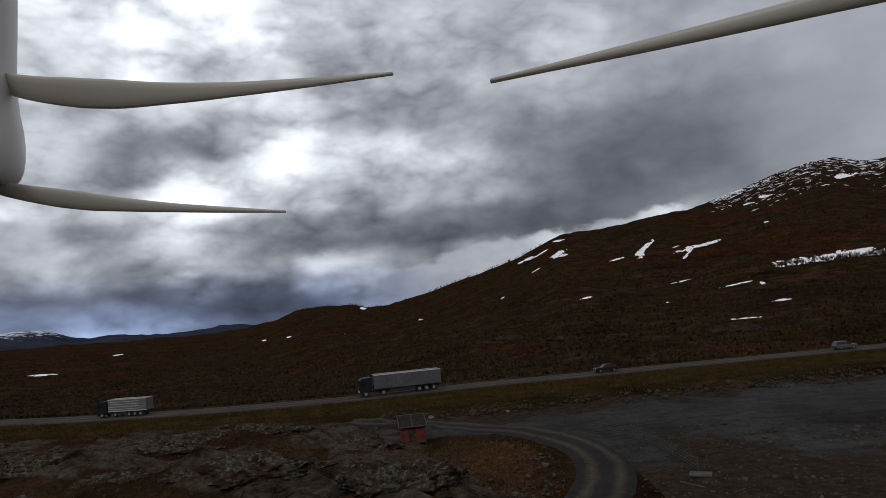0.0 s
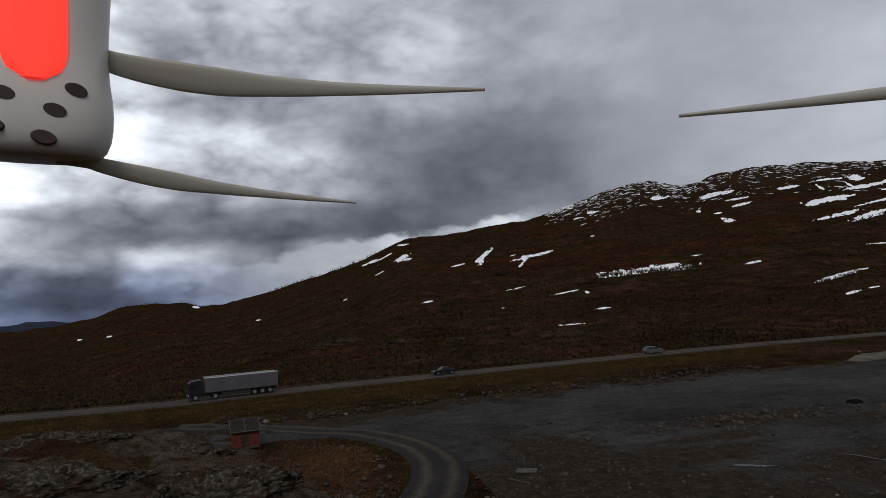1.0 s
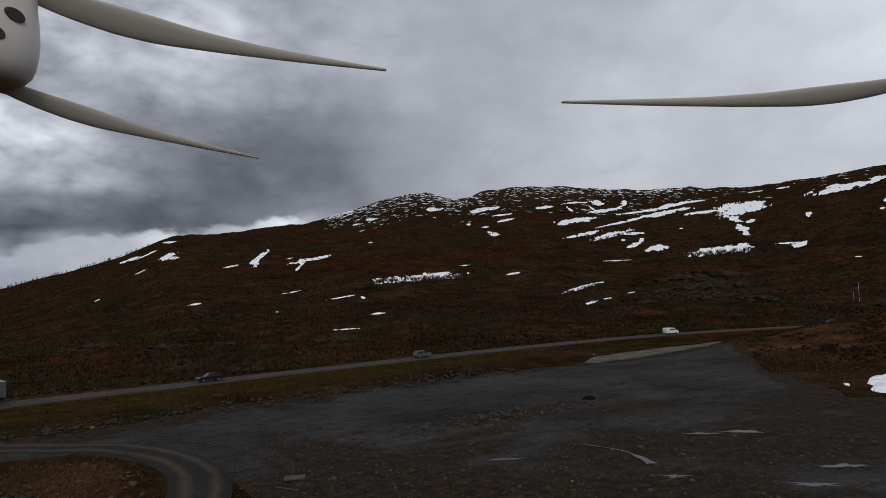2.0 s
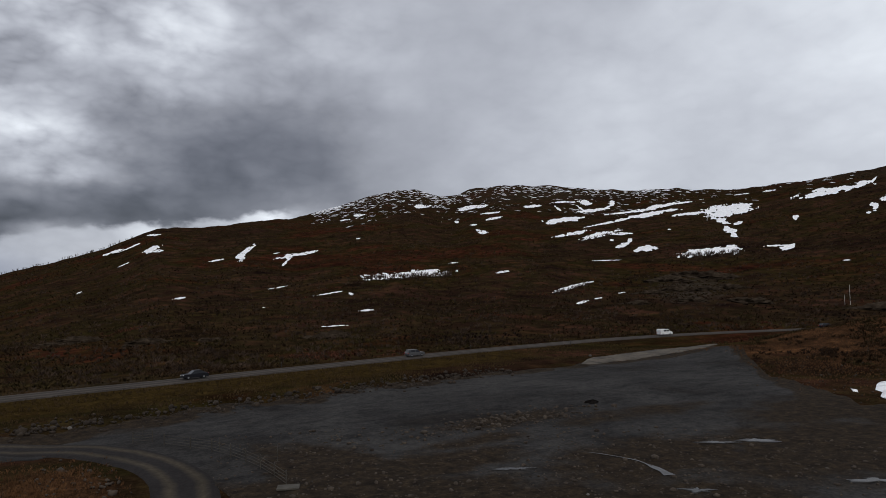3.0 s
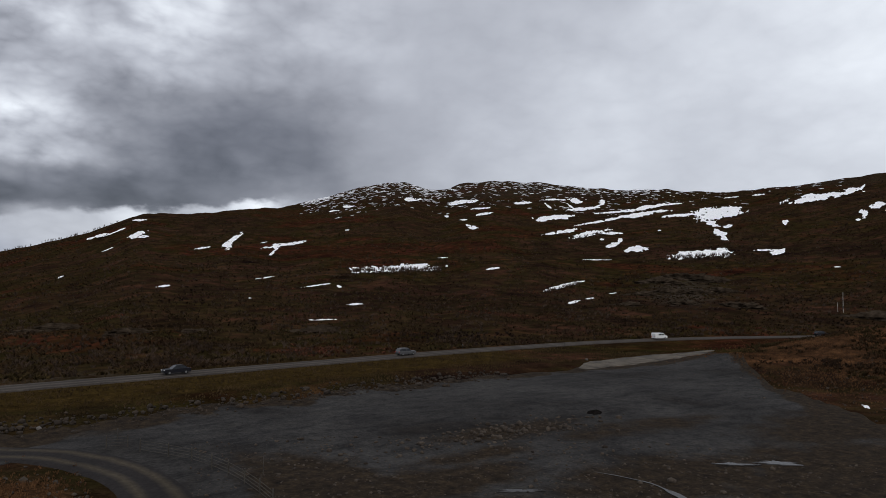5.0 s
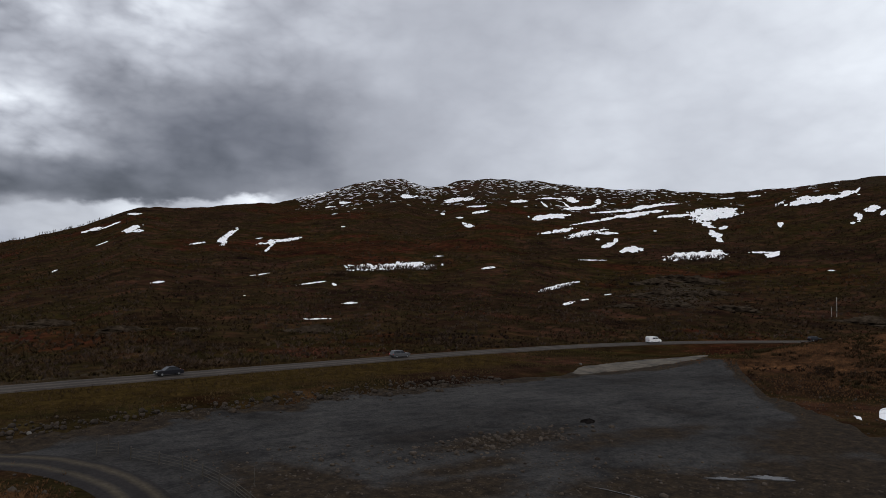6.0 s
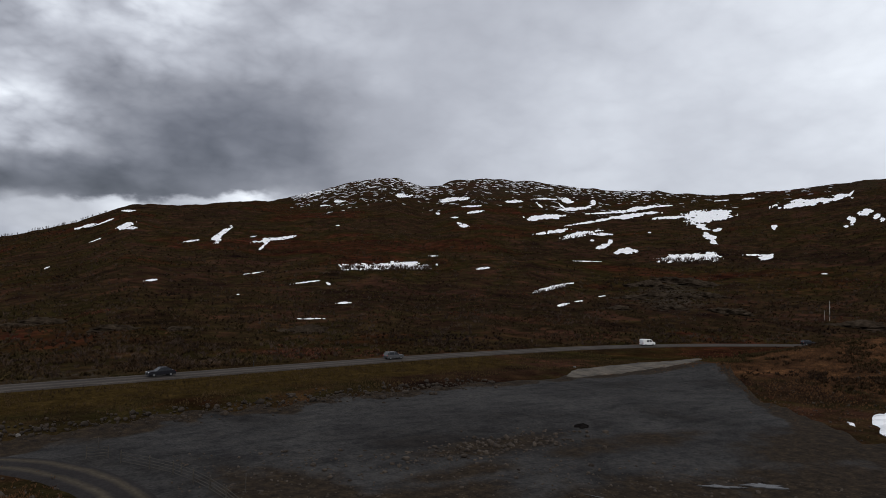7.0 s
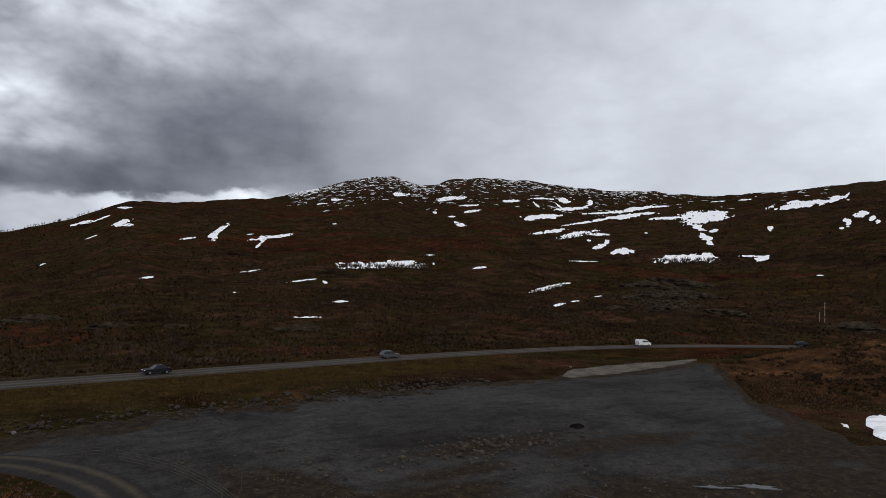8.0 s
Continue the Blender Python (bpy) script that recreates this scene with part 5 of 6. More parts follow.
shapes = [lump_mesh("boulder", k, STONE if k < 4 else PALE_STONE) for k in range(6)]
BOULDERS = [(-5.2, 93.6, 0.9, 4), (-3.6, 94.4, 0.6, 1), (0.5, 94.0, 0.75, 0), (3.5, 95.2, 0.9, 2), (5.2, 94.8, 0.6, 5), (8.4, 95.6, 0.7, 1), (11.5, 97.0, 0.85, 3), (15, 97.6, 0.7, 0), (18.5, 98.6, 0.8, 2),
            (22.5, 99.2, 0.9, 3), (27, 99.8, 0.75, 1), (31, 101, 0.8, 0), (38, 102, 0.6, 2), (102, 108.6, 0.65, 5), (53.5, 65.6, 0.7, 2), (51.8, 66.4, 0.5, 3), (-8.2, 49.6, 1.0, 4), (34, 43, 0.3, 5), (30, 44.5, 0.25, 5)]
for k, (x, y, size, which) in enumerate(BOULDERS):
    ob = new("boulder", shapes[which])
    ob.matrix_world = pose(x, y, land_at(x, y) + size * 0.18 + 0.05, 0, 0, k * 67) @ Matrix.Diagonal((size * 0.5, size * 0.5, size * 0.5, 1))
    tagged(ob, "pale weathered boulder at the foot of the bank" if which > 3 else "rough grey boulder lying on the stony bank", "boulder", "boulders about the yard")

OUTCROPS = [(-25, 79, 7.5, 4.5, 2.6), (-31, 73.5, 8, 5, 2.4), (-31, 60, 7, 4.5, 2.3), (-18.5, 54.5, 6.5, 4, 2.3), (-6.2, 51, 5, 4, 2.6), (-14, 63, 5, 3.5, 1.9), (-41, 66, 8, 5, 2.5), (-12, 74, 4.2, 3, 1.7), (-20, 48, 6, 4, 2.0), (-46, 57, 7, 5, 2.3), (-38, 80, 6, 3.5, 1.8), (-27, 67, 5, 3, 1.6), (-52, 74, 7, 4, 2.2), (-23, 60, 3.5, 2.5, 1.3), (-36, 54, 5, 3.5, 1.9)]
HEATH_ROCK = speckled("heath_grown_rock", (0.013, 0.009, 0.006), (0.060, 0.045, 0.032), 0.35, 1.0, 0.9, spec=0.0, fine_scale=5.0)
CRAGS_FAR = [(-54.6, 0.35, 16, 10, 7), (-52.6, 0.0, 10, 8, 5), (-56.6, 0.1, 12, 8, 5), (-58.5, -1.9, 9, 7, 4), (-24.0, -4.6, 7, 5, 3), (-5.0, -3.9, 8, 5, 3), (-3.0, -4.1, 6, 4, 2.5), (-67.5, -2.6, 10, 7, 4),
             (-53.4, -0.9, 9, 6, 4), (-55.6, -0.9, 8, 6, 4), (-51.2, -1.1, 7, 5, 3), (-57.4, -0.8, 8, 6, 4), (-54.4, -1.8, 7, 5, 3), (-50.2, -2.0, 6, 4, 2.5), (-9.5, -4.4, 6, 4, 2.2), (-14.0, -4.4, 5, 3, 1.8)]
crags = [lump_mesh("rock_outcrop", 20 + k, LICHEN_ROCK, 5, 0.75, 0.42) for k in range(4)]
far_crags = [lump_mesh("rock_outcrop", 30 + k, HEATH_ROCK, 5, 0.7, 0.5) for k in range(3)]
for k, (x, y, sx, sy, sz) in enumerate(OUTCROPS):
    ob = new("rock_outcrop", crags[k % 4])
    ob.matrix_world = pose(x, y, land_at(x, y) - 0.35 * sz, 4 * math.sin(k), 0, 20 * math.sin(k * 2.3)) @ Matrix.Diagonal((sx * 0.8, sy * 0.8, sz * 0.75, 1))
    tagged(ob, "grey lichen-covered bedrock hump in brown heath", "rock", "bedrock humps by the shed")


for k, (bearing, height, sx, sy, sz) in enumerate(CRAGS_FAR):
    x, y, z = on_land(np.array([bearing]), np.array([float(range_at(bearing, height))]))[0]
    ob = new("rock_outcrop", far_crags[k % 3])
    ob.matrix_world = pose(x, y, z - 0.25 * sz, 0, 0, bearing + 15 * math.sin(k)) @ Matrix.Diagonal((sx, sy, sz, 1))
    tagged(ob, "dark weathered crag standing out of the hillside", "rock", "crags on the hill")


# ---- shed, fence, posts ----
def shed(m):
    top = base("shed", "small red wooden shed with pale framed roof", "shed", m)
    w, d, h = 2.7, 2.2, 1.75
    part("floor_sill", a_box(-w / 2 - 0.06, w / 2 + 0.06, -d / 2 - 0.06, d / 2 + 0.06, 0, 0.14), GREYWOOD, top, "pale wooden sill")
    wall = part("wall", a_box(-w / 2 + 0.03, w / 2 - 0.03, -d / 2 + 0.03, d / 2 - 0.03, 0.14, h), REDWOOD, top)
    board = mesh_of(a_box(-0.068, 0.068, -0.015, 0.015, 0, h - 0.16), "board", REDWOOD)
    for k in range(18):
        for s in (-1, 1):
            ob = new("board", board)
            ob.parent = wall
            ob.location = (-w / 2 + 0.075 + k * 0.15, s * (d / 2 - 0.012), 0.15)
    for k in range(14):
        for s in (-1, 1):
            ob = new("board", board)
            ob.parent = wall
            ob.matrix_local = pose(s * (w / 2 - 0.012), -d / 2 + 0.075 + k * 0.15, 0.15, 0, 0, 90)
    door = part("door", a_box(-0.55, 0.30, -d / 2 - 0.03, -d / 2 + 0.0, 0.2, 1.62, bevel=0.01), DARKWOOD, top, "dark plank door")
    part("door_handle", a_box(0.18, 0.22, -d / 2 - 0.07, -d / 2 - 0.03, 0.85, 1.0, bevel=0.008), STEEL, door)
    for s in (-1, 1):
        part("corner_board", a_box(s * w / 2 - 0.05, s * w / 2 + 0.05, -d / 2 - 0.04, -d / 2 + 0.06, 0.1, h, bevel=0.01), REDWOOD, top)
    tilt = math.atan2(0.75, d)
    lid = part("roof", a_box(-w / 2 - 0.2, w / 2 + 0.2, -d / 2 - 0.35, d / 2 + 0.35, 0, 0.09, bevel=0.015), ROOF_FELT, top, "dark grey ribbed sheet roof")
    lid.matrix_local = pose(0, 0, h + 0.42, math.degrees(tilt), 0, 0)
    bm = bmesh.new()
    for s in (-1, 0, 1):
        box(bm, s * (w / 2 + 0.2) - 0.05, s * (w / 2 + 0.2) + 0.05, -d / 2 - 0.36, d / 2 + 0.36, 0.09, 0.16, 0.01)
    for s in (-1, 1):
        box(bm, -w / 2 - 0.27, w / 2 + 0.27, s * (d / 2 + 0.33) - 0.05, s * (d / 2 + 0.33) + 0.05, 0.06, 0.165, 0.01)
    part("roof_trim", bm, TRIM_WHITE, lid, "weathered pale roof battens")
    rib = mesh_of(a_box(-0.02, 0.02, -d / 2 - 0.25, d / 2 + 0.25, 0.09, 0.125), "roof_rib", DARKWOOD)
    for k in range(-8, 9):
        if k:
            ob = new("roof_rib", rib)
            ob.parent = lid
            ob.location = (k * 0.165, 0, 0)
    bm = bmesh.new()
    for s in (-1, 1):
        v = [bm.verts.new(p) for p in ((s * (w / 2 - 0.03), -d / 2 + 0.03, h), (s * (w / 2 - 0.03), d / 2 - 0.03, h), (s * (w / 2 - 0.03), d / 2 - 0.03, h + 0.78), (s * (w / 2 - 0.03), -d / 2 + 0.03, h + 0.06))]
        bm.faces.new(v)
    v = [bm.verts.new(p) for p in ((-w / 2 + 0.03, d / 2 - 0.03, h), (w / 2 - 0.03, d / 2 - 0.03, h), (w / 2 - 0.03, d / 2 - 0.03, h + 0.78), (-w / 2 + 0.03, d / 2 - 0.03, h + 0.78))]
    bm.faces.new(v)
    part("gable", bm, REDWOOD, top)
    return top


shed(pose(-6.9, 80.2, land_at(-6.9, 80.2) + 0.05, 0, 0, 8))


def rail_fence(points, label):
    posts = [(x, y, land_at(x, y) + 0.05) for x, y in points]
    top = base("rail_fence", label, "fence", pose(*posts[0]))
    o = Vector(posts[0])
    for x, y, z in posts:
        p = Vector((x, y, z)) - o
        ob = part("post", rod(bmesh.new(), p - Vector((0, 0, 0.15)), p + Vector((0, 0, 1.2)), 0.055, 0.05), GREYWOOD, top)
        part("post_cap", rod(bmesh.new(), p + Vector((0, 0, 1.2)), p + Vector((0, 0, 1.27)), 0.065, 0.03), TRIM_WHITE, ob)
    for a, b in zip(posts, posts[1:]):
        a, b = Vector(a) - o, Vector(b) - o
        for h in (0.25, 0.52, 0.79, 1.06):
            part("rail", rod(bmesh.new(), a + Vector((0, 0, h)), b + Vector((0, 0, h)), 0.024, None, 6), GREYWOOD, top)


rail_fence([(12.4, 80.2), (14.2, 77.0), (15.5, 74.0), (16.4, 71.0), (16.9, 68.0), (17.2, 64.8), (17.3, 61.6), (17.2, 58.6)], "grey weathered four-rail fence beside the track")
rail_fence([(10.0, 83.4), (11.8, 83.0)], "short grey four-rail fence piece beside track")


def stake(x, y, h):
    z = land_at(x, y)
    top = thing("marker_stake", rod(bmesh.new(), (0, 0, -0.1), (0, 0, h), 0.035, 0.03), GREYWOOD, "thin grey marker stake with white top", "stake", "marker stakes", m=pose(x, y, z + 0.05))
    part("cap", rod(bmesh.new(), (0, 0, h), (0, 0, h + 0.22), 0.045, 0.04), TRIM_WHITE, top, "white painted top")


for x, y, h in ((11.4, 86.2, 1.0), (16.2, 74.0, 1.1), (19.2, 66.2, 1.3), (1.5, 52.5, 1.9)):
    stake(x, y, h)

slab = thing("concrete_slab", a_box(-0.85, 0.85, -0.6, 0.6, 0, 0.14, bevel=0.03), CONCRETE, "pale flat concrete slab at the fence end", "slab", m=pose(17.1, 57.9, land_at(17.1, 57.9) + 0.1, 0, 0, -25))
thing("plank", a_box(-1.2, 1.2, -0.07, 0.07, 0, 0.07, bevel=0.01), TRIM_WHITE, "pale plank lying beside the concrete slab", "plank", m=pose(15.5, 55.3, land_at(15.5, 55.3) + 0.1, 0, 0, -60))
flat_blob(63, 70.5, 1.5, 0.9, 0.3, 0.12, 33, "soil_heap", speckled("dark_soil", (0.006, 0.005, 0.005), (0.014, 0.012, 0.011), 1.5, 1.0, 0.5, spec=0.0), "small dark soil heap on grey gravel", "soil heap", 0.4, 0.3)


def weather_mast(bearing, height):
    r = float(range_at(bearing, height))
    x, y = CENTRE.x - math.sin(radians(bearing)) * r, CENTRE.y + math.cos(radians(bearing)) * r
    z = land_at(x, y)
    tall = 0.026 * r
    top = base("weather_mast", "slim pale roadside mast with instrument boxes", "mast", pose(x, y, z))
    part("pole", rod(bmesh.new(), (0, 0, -0.3), (0, 0, tall), 0.09, 0.06, 10), POLE_GREY, top)
    part("box", a_box(-0.35, 0.05, -0.2, 0.2, tall * 0.2, tall * 0.2 + 0.9, bevel=0.03), TRIM_WHITE, top, "white instrument box")
    part("box", a_box(0.05, 0.3, -0.15, 0.15, tall * 0.4, tall * 0.4 + 0.4, bevel=0.03), TRIM_WHITE, top, "small white box")
    part("arm", rod(bmesh.new(), (-0.1, 0, tall * 0.66), (0.5, 0, tall * 0.66), 0.05), POLE_GREY, top)
    x2, y2 = x - 0.9, y + 1.6
    z2 = land_at(x2, y2)
    other = base("sign_post", "short pale post with small square board", "sign post", pose(x2, y2, z2))
    part("pole", rod(bmesh.new(), (0, 0, -0.3), (0, 0, tall * 0.5), 0.06), POLE_GREY, other)
    part("board", a_box(-0.28, 0.28, -0.04, 0.04, tall * 0.5 - 0.6, tall * 0.5, bevel=0.02), TRIM_WHITE, other, "pale square board")


weather_mast(-65.6, -2.24)


def road_post(x, side):
    k = int(np.argmin(np.abs(ROAD_XY[:, 0] - x)))
    way = Vector(ROAD_XY[k + 1] - ROAD_XY[k - 1]).normalized()
    px, py = ROAD_XY[k, 0] - way.y * side, ROAD_XY[k, 1] + way.x * side
    top = base("road_marker", "slim roadside marker post with pale band", "marker post", pose(px, py, land_at(px, py)), "marker posts along the road")
    part("post", rod(bmesh.new(), (0, 0, -0.2), (0, 0, 1.25), 0.05, 0.045), CHASSIS, top)
    part("band", rod(bmesh.new(), (0, 0, 0.9), (0, 0, 1.12), 0.06), PALE_STONE, top, "pale reflecting band")


for x, side in ((-82, 4.6), (-20, 4.6), (46, 4.6), (96, 4.6), (118, -4.6)):
    road_post(x, side)


# ---- vehicles on the road ----
def wheel(parent, x, y, r, w=0.28):
    tyre = rod(bmesh.new(), (x, y - w / 2, r), (x, y + w / 2, r), r, None, 20)
    bmesh.ops.bevel(tyre, geom=[e for e in tyre.edges if e.calc_length() < r * 0.6], offset=0.04, segments=2, affect="EDGES")
    ob = part("wheel", tyre, TYRE, parent)
    s = 1 if y > 0 else -1
    part("rim", rod(bmesh.new(), (x, y + s * (w / 2 - 0.02), r), (x, y + s * (w / 2 + 0.02), r), r * 0.58, r * 0.5, 16), RIM, ob)


def road_pose(x, heading):
    """On the road at that x; heading 1 drives towards +x, -1 towards -x."""
    k = int(np.argmin(np.abs(ROAD_XY[:, 0] - x)))
    way = Vector(ROAD_XY[k + 1] - ROAD_XY[k - 1]).normalized()
    f = (x - ROAD_XY[k, 0]) / way.x
    at = Vector(ROAD_XY[k]) + way * f
    side = Vector((way.y, -way.x)) * (0.1 * heading)
    turn = math.degrees(math.atan2(way.y, way.x)) + (0 if heading > 0 else 180)
    return pose(at.x + side.x, at.y + side.y, land_at(at.x, at.y) + 0.225, 0, 0, turn)


def truck(m, length, side_paint, label, curtain=False, scale=1.0):
    """The truck drives towards its own +x; its origin is under its middle."""
    top = base("truck", label, "truck", m @ Matrix.Scale(scale, 4))
    front, back = length / 2, -length / 2
    cab = part("cab", side_shape([(front - 2.2, 0.9), (front, 0.75), (front + 0.02, 1.9), (front - 0.18, 2.9), (front - 0.45, 3.2), (front - 2.1, 3.3), (front - 2.2, 3.0)], 1.24, 0.08, 0.07), CAB_DARK, top, "dark cab")
    part("windscreen", side_shape([(front - 0.14, 2.0), (front + 0.035, 2.0), (front - 0.13, 2.9), (front - 0.28, 2.9)], 1.08, 0.05, 0.01), CAR_GLASS, cab)
    part("side_window", a_box(front - 1.25, front - 0.4, -1.25, 1.25, 2.0, 2.75, bevel=0.02), CAR_GLASS, cab)
    for s in (-1, 1):
        part("headlight", a_box(front - 0.1, front + 0.05, s * 0.95 - 0.2, s * 0.95 + 0.2, 0.85, 1.1, bevel=0.03), HEADLAMP, cab)
        part("mirror", a_box(front - 0.3, front - 0.15, s * 1.42 - 0.1, s * 1.42 + 0.1, 2.1, 2.8, bevel=0.03), CAB_DARK, cab)
    part("bumper", a_box(front - 0.3, front + 0.1, -1.22, 1.22, 0.35, 0.8, bevel=0.06), CHASSIS, top)
    part("chassis", a_box(back + 0.2, front - 0.6, -0.5, 0.5, 0.7, 1.1, bevel=0.03), CHASSIS, top)
    body = part("cargo_box", a_box(back, front - 2.6, -1.27, 1.27, 1.15, 3.6, bevel=0.03), side_paint, top, "pale ribbed cargo box")
    for s in (-1, 1):
        part("top_edge", a_box(back - 0.01, front - 2.59, s * 1.27 - 0.03, s * 1.27 + 0.03, 3.52, 3.63, bevel=0.01), EDGE_METAL, body, "bright roof edge")
        part("lower_edge", a_box(back - 0.01, front - 2.59, s * 1.27 - 0.03, s * 1.27 + 0.03, 1.12, 1.24, bevel=0.01), EDGE_METAL if curtain else CHASSIS, body)
    rib = mesh_of(a_box(-0.03, 0.03, -1.285, 1.285, 1.25, 3.52), "rib", side_paint)
    if curtain:
        rib = mesh_of(a_box(-(length - 3) / 2, (length - 3) / 2, -1.285, 1.285, -0.03, 0.03), "rib", EDGE_METAL)
        for k in range(4):
            ob = new("rib", rib)
            ob.parent = body
            ob.location = ((back + front - 2.6) / 2, 0, 1.6 + k * 0.5)
        part("rear_panel", a_box(back + 0.1, back + 1.7, -1.30, 1.30, 1.3, 3.5, bevel=0.01), TRAILER_PALE, body)
    else:
        for k in range(int((length - 3) / 1.2)):
            ob = new("rib", rib)
            ob.parent = body
            ob.location = (back + 0.7 + k * 1.2, 0, 0)
    part("skirt", a_box(back + 4.6, front - 5.2, -1.2, 1.2, 0.5, 1.0, bevel=0.03), CHASSIS, top)
    part("underrun_bar", a_box(back, back + 0.12, -1.15, 1.15, 0.45, 0.6), CHASSIS, top)
    for s in (-1, 1):
        part("tail_lamp", a_box(back - 0.03, back + 0.05, s * 1.0 - 0.18, s * 1.0 + 0.18, 0.9, 1.05), TAIL_RED, top)
        for x in (front - 1.1, front - 4.2, back + 1.4, back + 2.7, back + 4.0):
            wheel(top, x, s * 1.08, 0.5, 0.32)
    return top


def car(m, paint, label, kind="saloon"):
    top = base("van" if kind == "van" else "car", label, "van" if kind == "van" else "car", m)
    if kind == "van":
        body = [(-2.15, 0.35), (2.1, 0.3), (2.2, 0.75), (1.95, 1.05), (1.35, 1.15), (0.75, 1.78), (-2.0, 1.85), (-2.18, 1.6)]
        glass = [(1.26, 1.16), (0.72, 1.68), (-0.2, 1.7), (-0.2, 1.16)]
        side_w = [(0.62, 1.18), (0.5, 1.62), (-0.1, 1.65), (-0.1, 1.18)]
    elif kind == "estate":
        body = [(-2.2, 0.35), (2.1, 0.3), (2.2, 0.7), (1.95, 0.92), (-2.15, 1.0), (-2.25, 0.7)]
        glass = [(1.0, 0.90), (0.25, 1.50), (-1.75, 1.52), (-2.15, 0.98)]
        side_w = None
    else:
        body = [(-2.2, 0.33), (2.1, 0.3), (2.2, 0.66), (1.9, 0.88), (-1.9, 0.98), (-2.25, 0.85)]
        glass = [(1.0, 0.86), (0.2, 1.42), (-1.0, 1.42), (-1.75, 0.95)]
        side_w = None
    shell = part("body", side_shape(body, 0.88, 0.06, 0.06), paint, top)
    if kind == "van":
        part("windscreen", side_shape([(1.42, 1.16), (0.86, 1.70), (0.78, 1.66), (1.30, 1.12)], 0.72, 0.04, 0.0), CAR_GLASS, shell)
        part("side_window", side_shape([(1.05, 1.16), (0.66, 1.58), (0.0, 1.6), (0.0, 1.16)], 0.875, 0.03, 0.0), CAR_GLASS, shell)
        part("side_window", side_shape([(-0.15, 1.16), (-0.15, 1.58), (-0.95, 1.6), (-0.95, 1.16)], 0.875, 0.03, 0.0), CAR_GLASS, shell)
    else:
        cabin = part("cabin", side_shape(glass, 0.80, 0.14, 0.03), CAR_GLASS, top, "dark glass cabin")
        (x0, z0), (x1, z1), (x2, z2), (x3, z3) = glass
        part("roof", side_shape([(x1 + 0.05, z1 - 0.05), (x1 - 0.05, z1 + 0.035), (x2 + 0.05, z2 + 0.035), (x2 - 0.08, z2 - 0.05)], 0.70, 0.04, 0.02), paint, top)
        for x in (x1 - 0.55, x2 + 0.15):
            part("pillar", side_shape([(x - 0.05, z0), (x + 0.05, z0), (x + 0.04, z1), (x - 0.04, z1)], 0.812, 0.14, 0.0), paint, cabin)
    for s in (-1, 1):
        part("headlight", a_box(1.98, 2.17, s * 0.62 - 0.16, s * 0.62 + 0.16, 0.62, 0.78, bevel=0.03), HEADLAMP, shell)
        part("tail_lamp", a_box(-2.24, -2.1, s * 0.68 - 0.12, s * 0.68 + 0.12, 0.68, 0.9, bevel=0.02), TAIL_RED, shell)
        for x in (1.32, -1.36):
            wheel(top, x, s * 0.78, 0.32, 0.2)
    part("bumper", a_box(2.1, 2.24, -0.8, 0.8, 0.32, 0.52, bevel=0.04), CHASSIS, top)
    return top


truck(road_pose(-11.3, -1), 14.6, TRAILER_SIDE, "dark truck with long grey cargo box on road")
truck(road_pose(-60.0, -1), 11.4, TRAILER_PALE, "dark truck with pale slatted tarpaulin cargo box", True, 0.84)
car(road_pose(74.5, 1), SILVER, "silver estate car driving along the road", "estate")
car(road_pose(26.7, -1), BLACK_PAINT, "black saloon car driving along the road")
car(road_pose(157.6, 1), VAN_WHITE, "small white delivery van on the road", "van")
car(road_pose(211.0, 1), BLACK_PAINT, "dark estate car far along the road", "estate")


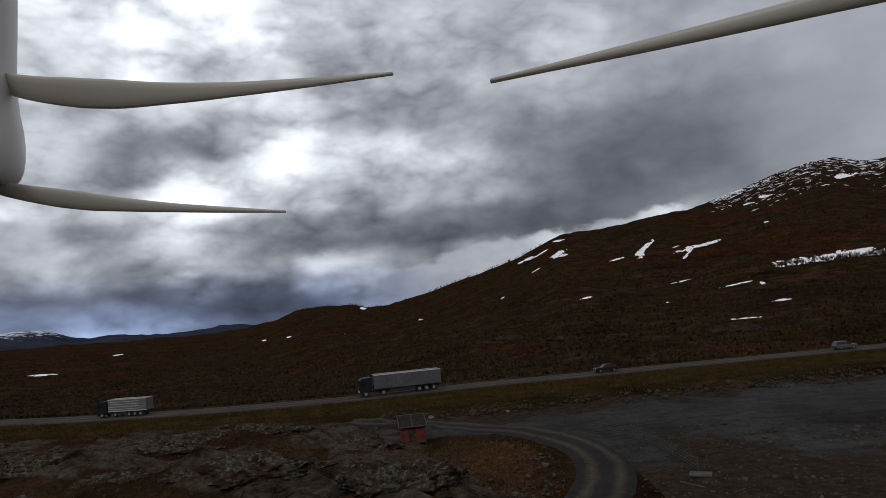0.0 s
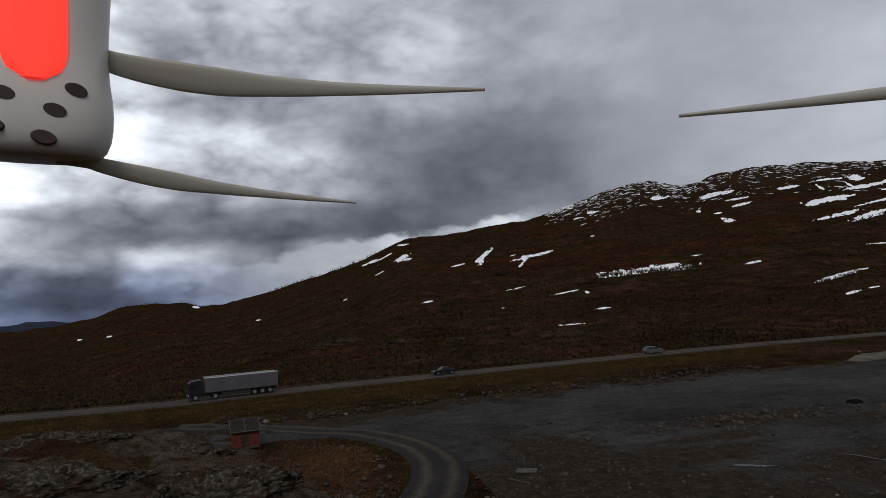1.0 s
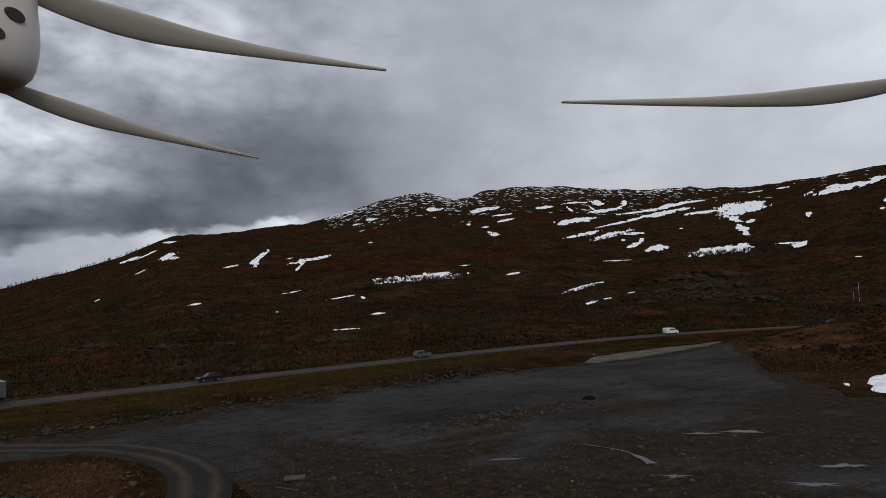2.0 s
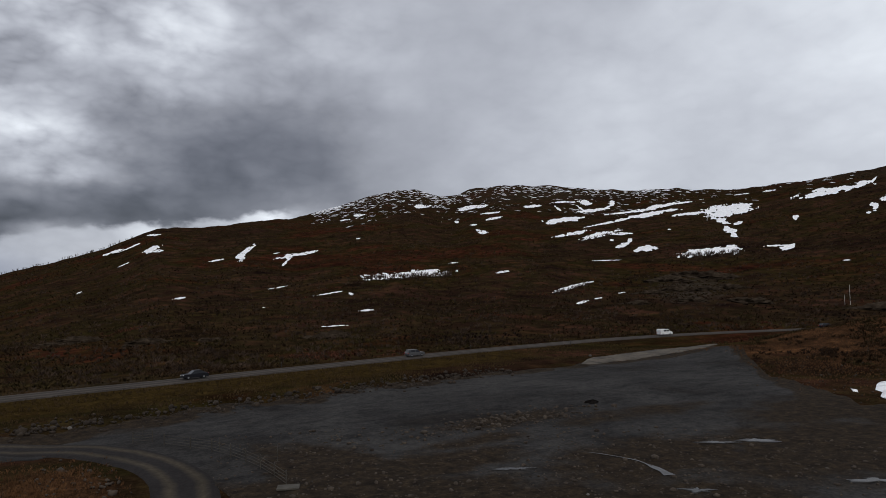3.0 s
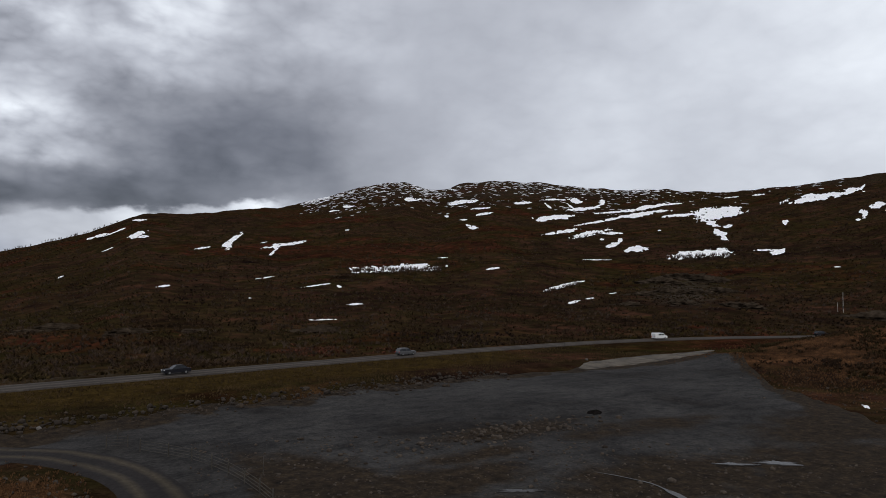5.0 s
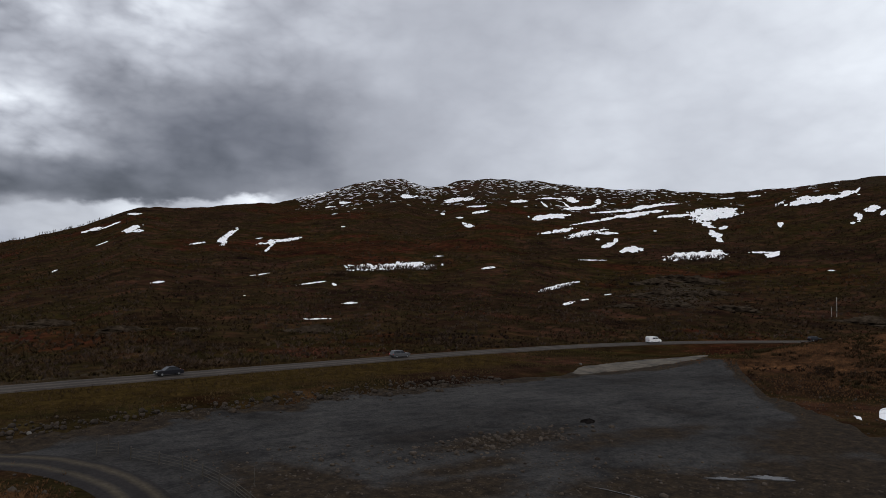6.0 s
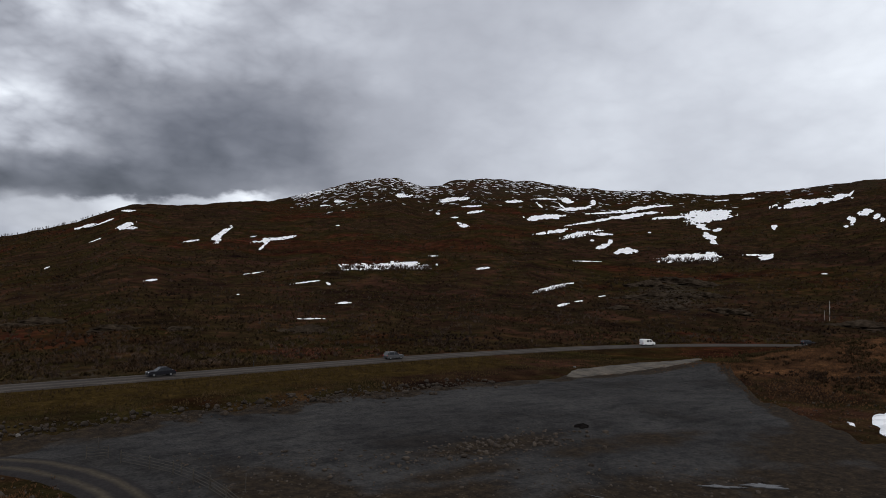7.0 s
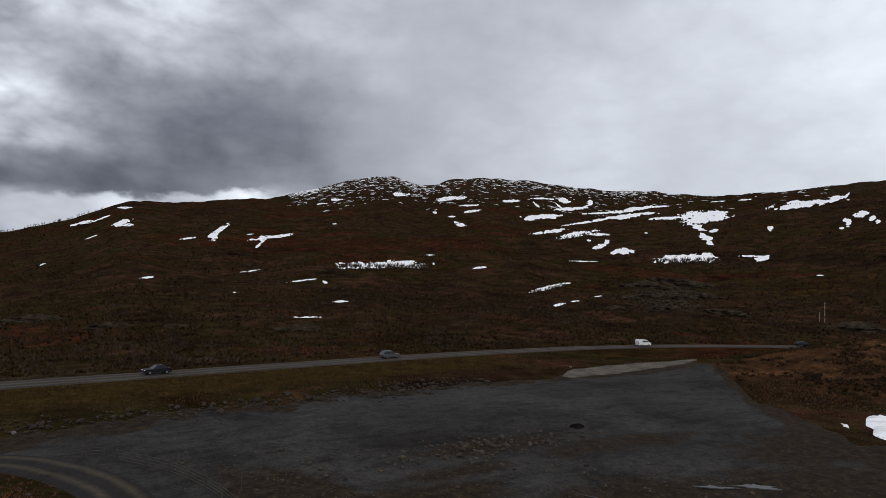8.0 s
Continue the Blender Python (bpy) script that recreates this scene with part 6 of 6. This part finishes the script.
# ---- the hovering aircraft: one arm's end and its propellers ----
def aircraft():
    top = base("quadcopter", "white quadcopter drone with still propellers, hovering in air", "drone", MID_TURN)
    near = 0.180

    def at(x, y, d):
        return Vector(((x - 784) / 1178 * d, (441 - y) / 1178 * d, -d))

    # the pod under the motor: its axis stands upright, its plan is a rounded square
    axis_x, rx, rz, square = at(60, 0, near).x, 0.0192, 0.0165, 2.7
    facing = math.atan2(-axis_x, near)      # its face looks at the camera's mount

    def pod_depth(w, y_scale=1.0):
        """How far the pod's front stands before its axis, at w beside it."""
        return rz * y_scale * max(0.0, 1 - abs(w / (rx * y_scale)) ** square) ** (1 / square)

    def pod_at(w, y, d):
        return Vector((axis_x + w * math.cos(facing) + d * math.sin(facing), y, -near - w * math.sin(facing) + d * math.cos(facing)))

    PROFILE = [(284, 0.0), (284, 0.55), (282, 0.74), (276, 0.85), (264, 0.93), (248, 0.975), (226, 1.0), (200, 1.005), (172, 0.99), (140, 0.955), (105, 0.935), (70, 0.935), (20, 0.95), (-60, 0.98), (-200, 1.0), (-330, 0.96), (-338, 0.0)]
    bm = bmesh.new()
    rings, around = [], 48
    for py, k in PROFILE:
        y = at(0, py, near).y
        ring = []
        for q in range(around):
            c, s_ = math.cos(2 * math.pi * q / around), math.sin(2 * math.pi * q / around)
            e = 2 / square
            ring.append(bm.verts.new(pod_at(rx * k * math.copysign(abs(c) ** e, c), y, rz * k * math.copysign(abs(s_) ** e, s_))))
        rings.append(ring)
    for p, q in zip(rings, rings[1:]):
        for i in range(around):
            bm.faces.new((p[i], p[(i + 1) % around], q[(i + 1) % around], q[i]))
    bmesh.ops.remove_doubles(bm, verts=bm.verts, dist=1e-6)
    bmesh.ops.recalc_face_normals(bm, faces=bm.faces)
    arm = part("arm", bm, PLASTIC, top, "rounded white plastic arm end", True)

    def on_pod(name, cx, half_x, low, high, corner, lift, material, label):
        """A lens let into the pod's face: rounded below, as wide as 2 * half_x."""
        bm = bmesh.new()
        rows_at = []
        for v in np.linspace(0, 1, 25):
            y = low + (high - low) * v
            t = min(1.0, (y - low) / corner)
            w = half_x * (0.35 + 0.65 * math.sqrt(max(0.0, 1 - (1 - t) ** 2)))
            rows_at.append([bm.verts.new(pod_at(cx + w * u, y, pod_depth(cx + w * u, 0.965) + lift * (1 - abs(u) ** 6))) for u in np.linspace(-1, 1, 17)])
        for p, q in zip(rows_at, rows_at[1:]):
            for i in range(16):
                bm.faces.new((p[i], p[i + 1], q[i + 1], q[i]))
        return part(name, bm, material, arm, label, True)

    across = 0.000117                       # metres on the face for a step of one unit in at()
    up_face = lambda py: (441 - py) / 1178 * (near - rz * math.cos(facing))
    on_pod("led_light", 0.0, 0.0074, up_face(137), up_face(137) + 0.05, 0.008, 0.0012, LED, "glowing red lamp lens")
    for x, y in ((140, 150), (99, 191), (78, 241), (4, 168), (-16, 224)):
        w = (x - 60) * across
        slope = (pod_depth(w + 1e-4, 0.99) - pod_depth(w - 1e-4, 0.99)) / 2e-4
        hole = bmesh.new()
        bmesh.ops.create_cone(hole, cap_ends=True, segments=20, radius1=0.0030, radius2=0.0026, depth=0.0010, matrix=Matrix.Translation(pod_at(w, up_face(y), pod_depth(w, 0.985))) @ Matrix.Rotation(facing - math.atan(slope), 4, "Y") @ Matrix.Rotation(radians(-14), 4, "Z") @ Matrix.Diagonal((1.0, 0.62, 1, 1)))
        part("vent_hole", hole, HOLE, arm, "dark vent hole")

    CHORD = [(0.0, 0.0066), (0.10, 0.0076), (0.20, 0.0084), (0.30, 0.0080), (0.42, 0.0060), (0.6, 0.0039), (0.8, 0.0025), (1.0, 0.0010)]

    def blade(root, tip, chord=1.0, bow=0.004):
        """A slender blade from the hub's edge to its tip, both as right, up and ahead of the arm's end; it bows down on the way."""
        a, b = (Vector((-0.104 + p[0], 0.046 + p[1], -0.180 - p[2])) for p in (root, tip))
        bm = bmesh.new()
        rings = []
        stations = np.linspace(-0.10, 1, 46)
        for t in stations:
            f = max(t, 0.0)
            mid_p = a.lerp(b, t) - Vector((0, bow * math.sin(math.pi * f**0.72), 0))
            c = chord * float(np.interp(f, [q for q, _ in CHORD], [q for _, q in CHORD])) / 2
            twist = Vector((0, 1, 0.55 * (1 - f))).normalized() * c
            thick = Vector((0, 0, max(c * 0.12, 0.0007)))
            rings.append([bm.verts.new(mid_p + twist * math.cos(w) + thick * math.sin(w)) for w in (math.pi * q / 5 for q in range(10))])
        for p, q in zip(rings, rings[1:]):
            for i in range(10):
                bm.faces.new((p[i], p[(i + 1) % 10], q[(i + 1) % 10], q[i]))
        bm.faces.new(rings[0][::-1])
        bm.faces.new(rings[-1])
        bmesh.ops.recalc_face_normals(bm, faces=bm.faces)
        part("propeller_blade", bm, BLADE, top, "slender off-white blade", True)

    blade((0.0090, 0.0070, 0.0057), (0.1166, 0.0020, 0.0203))
    blade((0.0049, -0.0215, 0.0052), (0.0755, -0.0308, 0.0384), 0.7, 0.002)
    blade((0.2620, -0.0030, -0.0610), (0.1520, -0.0190, -0.0450), 0.72, 0.003)


aircraft()
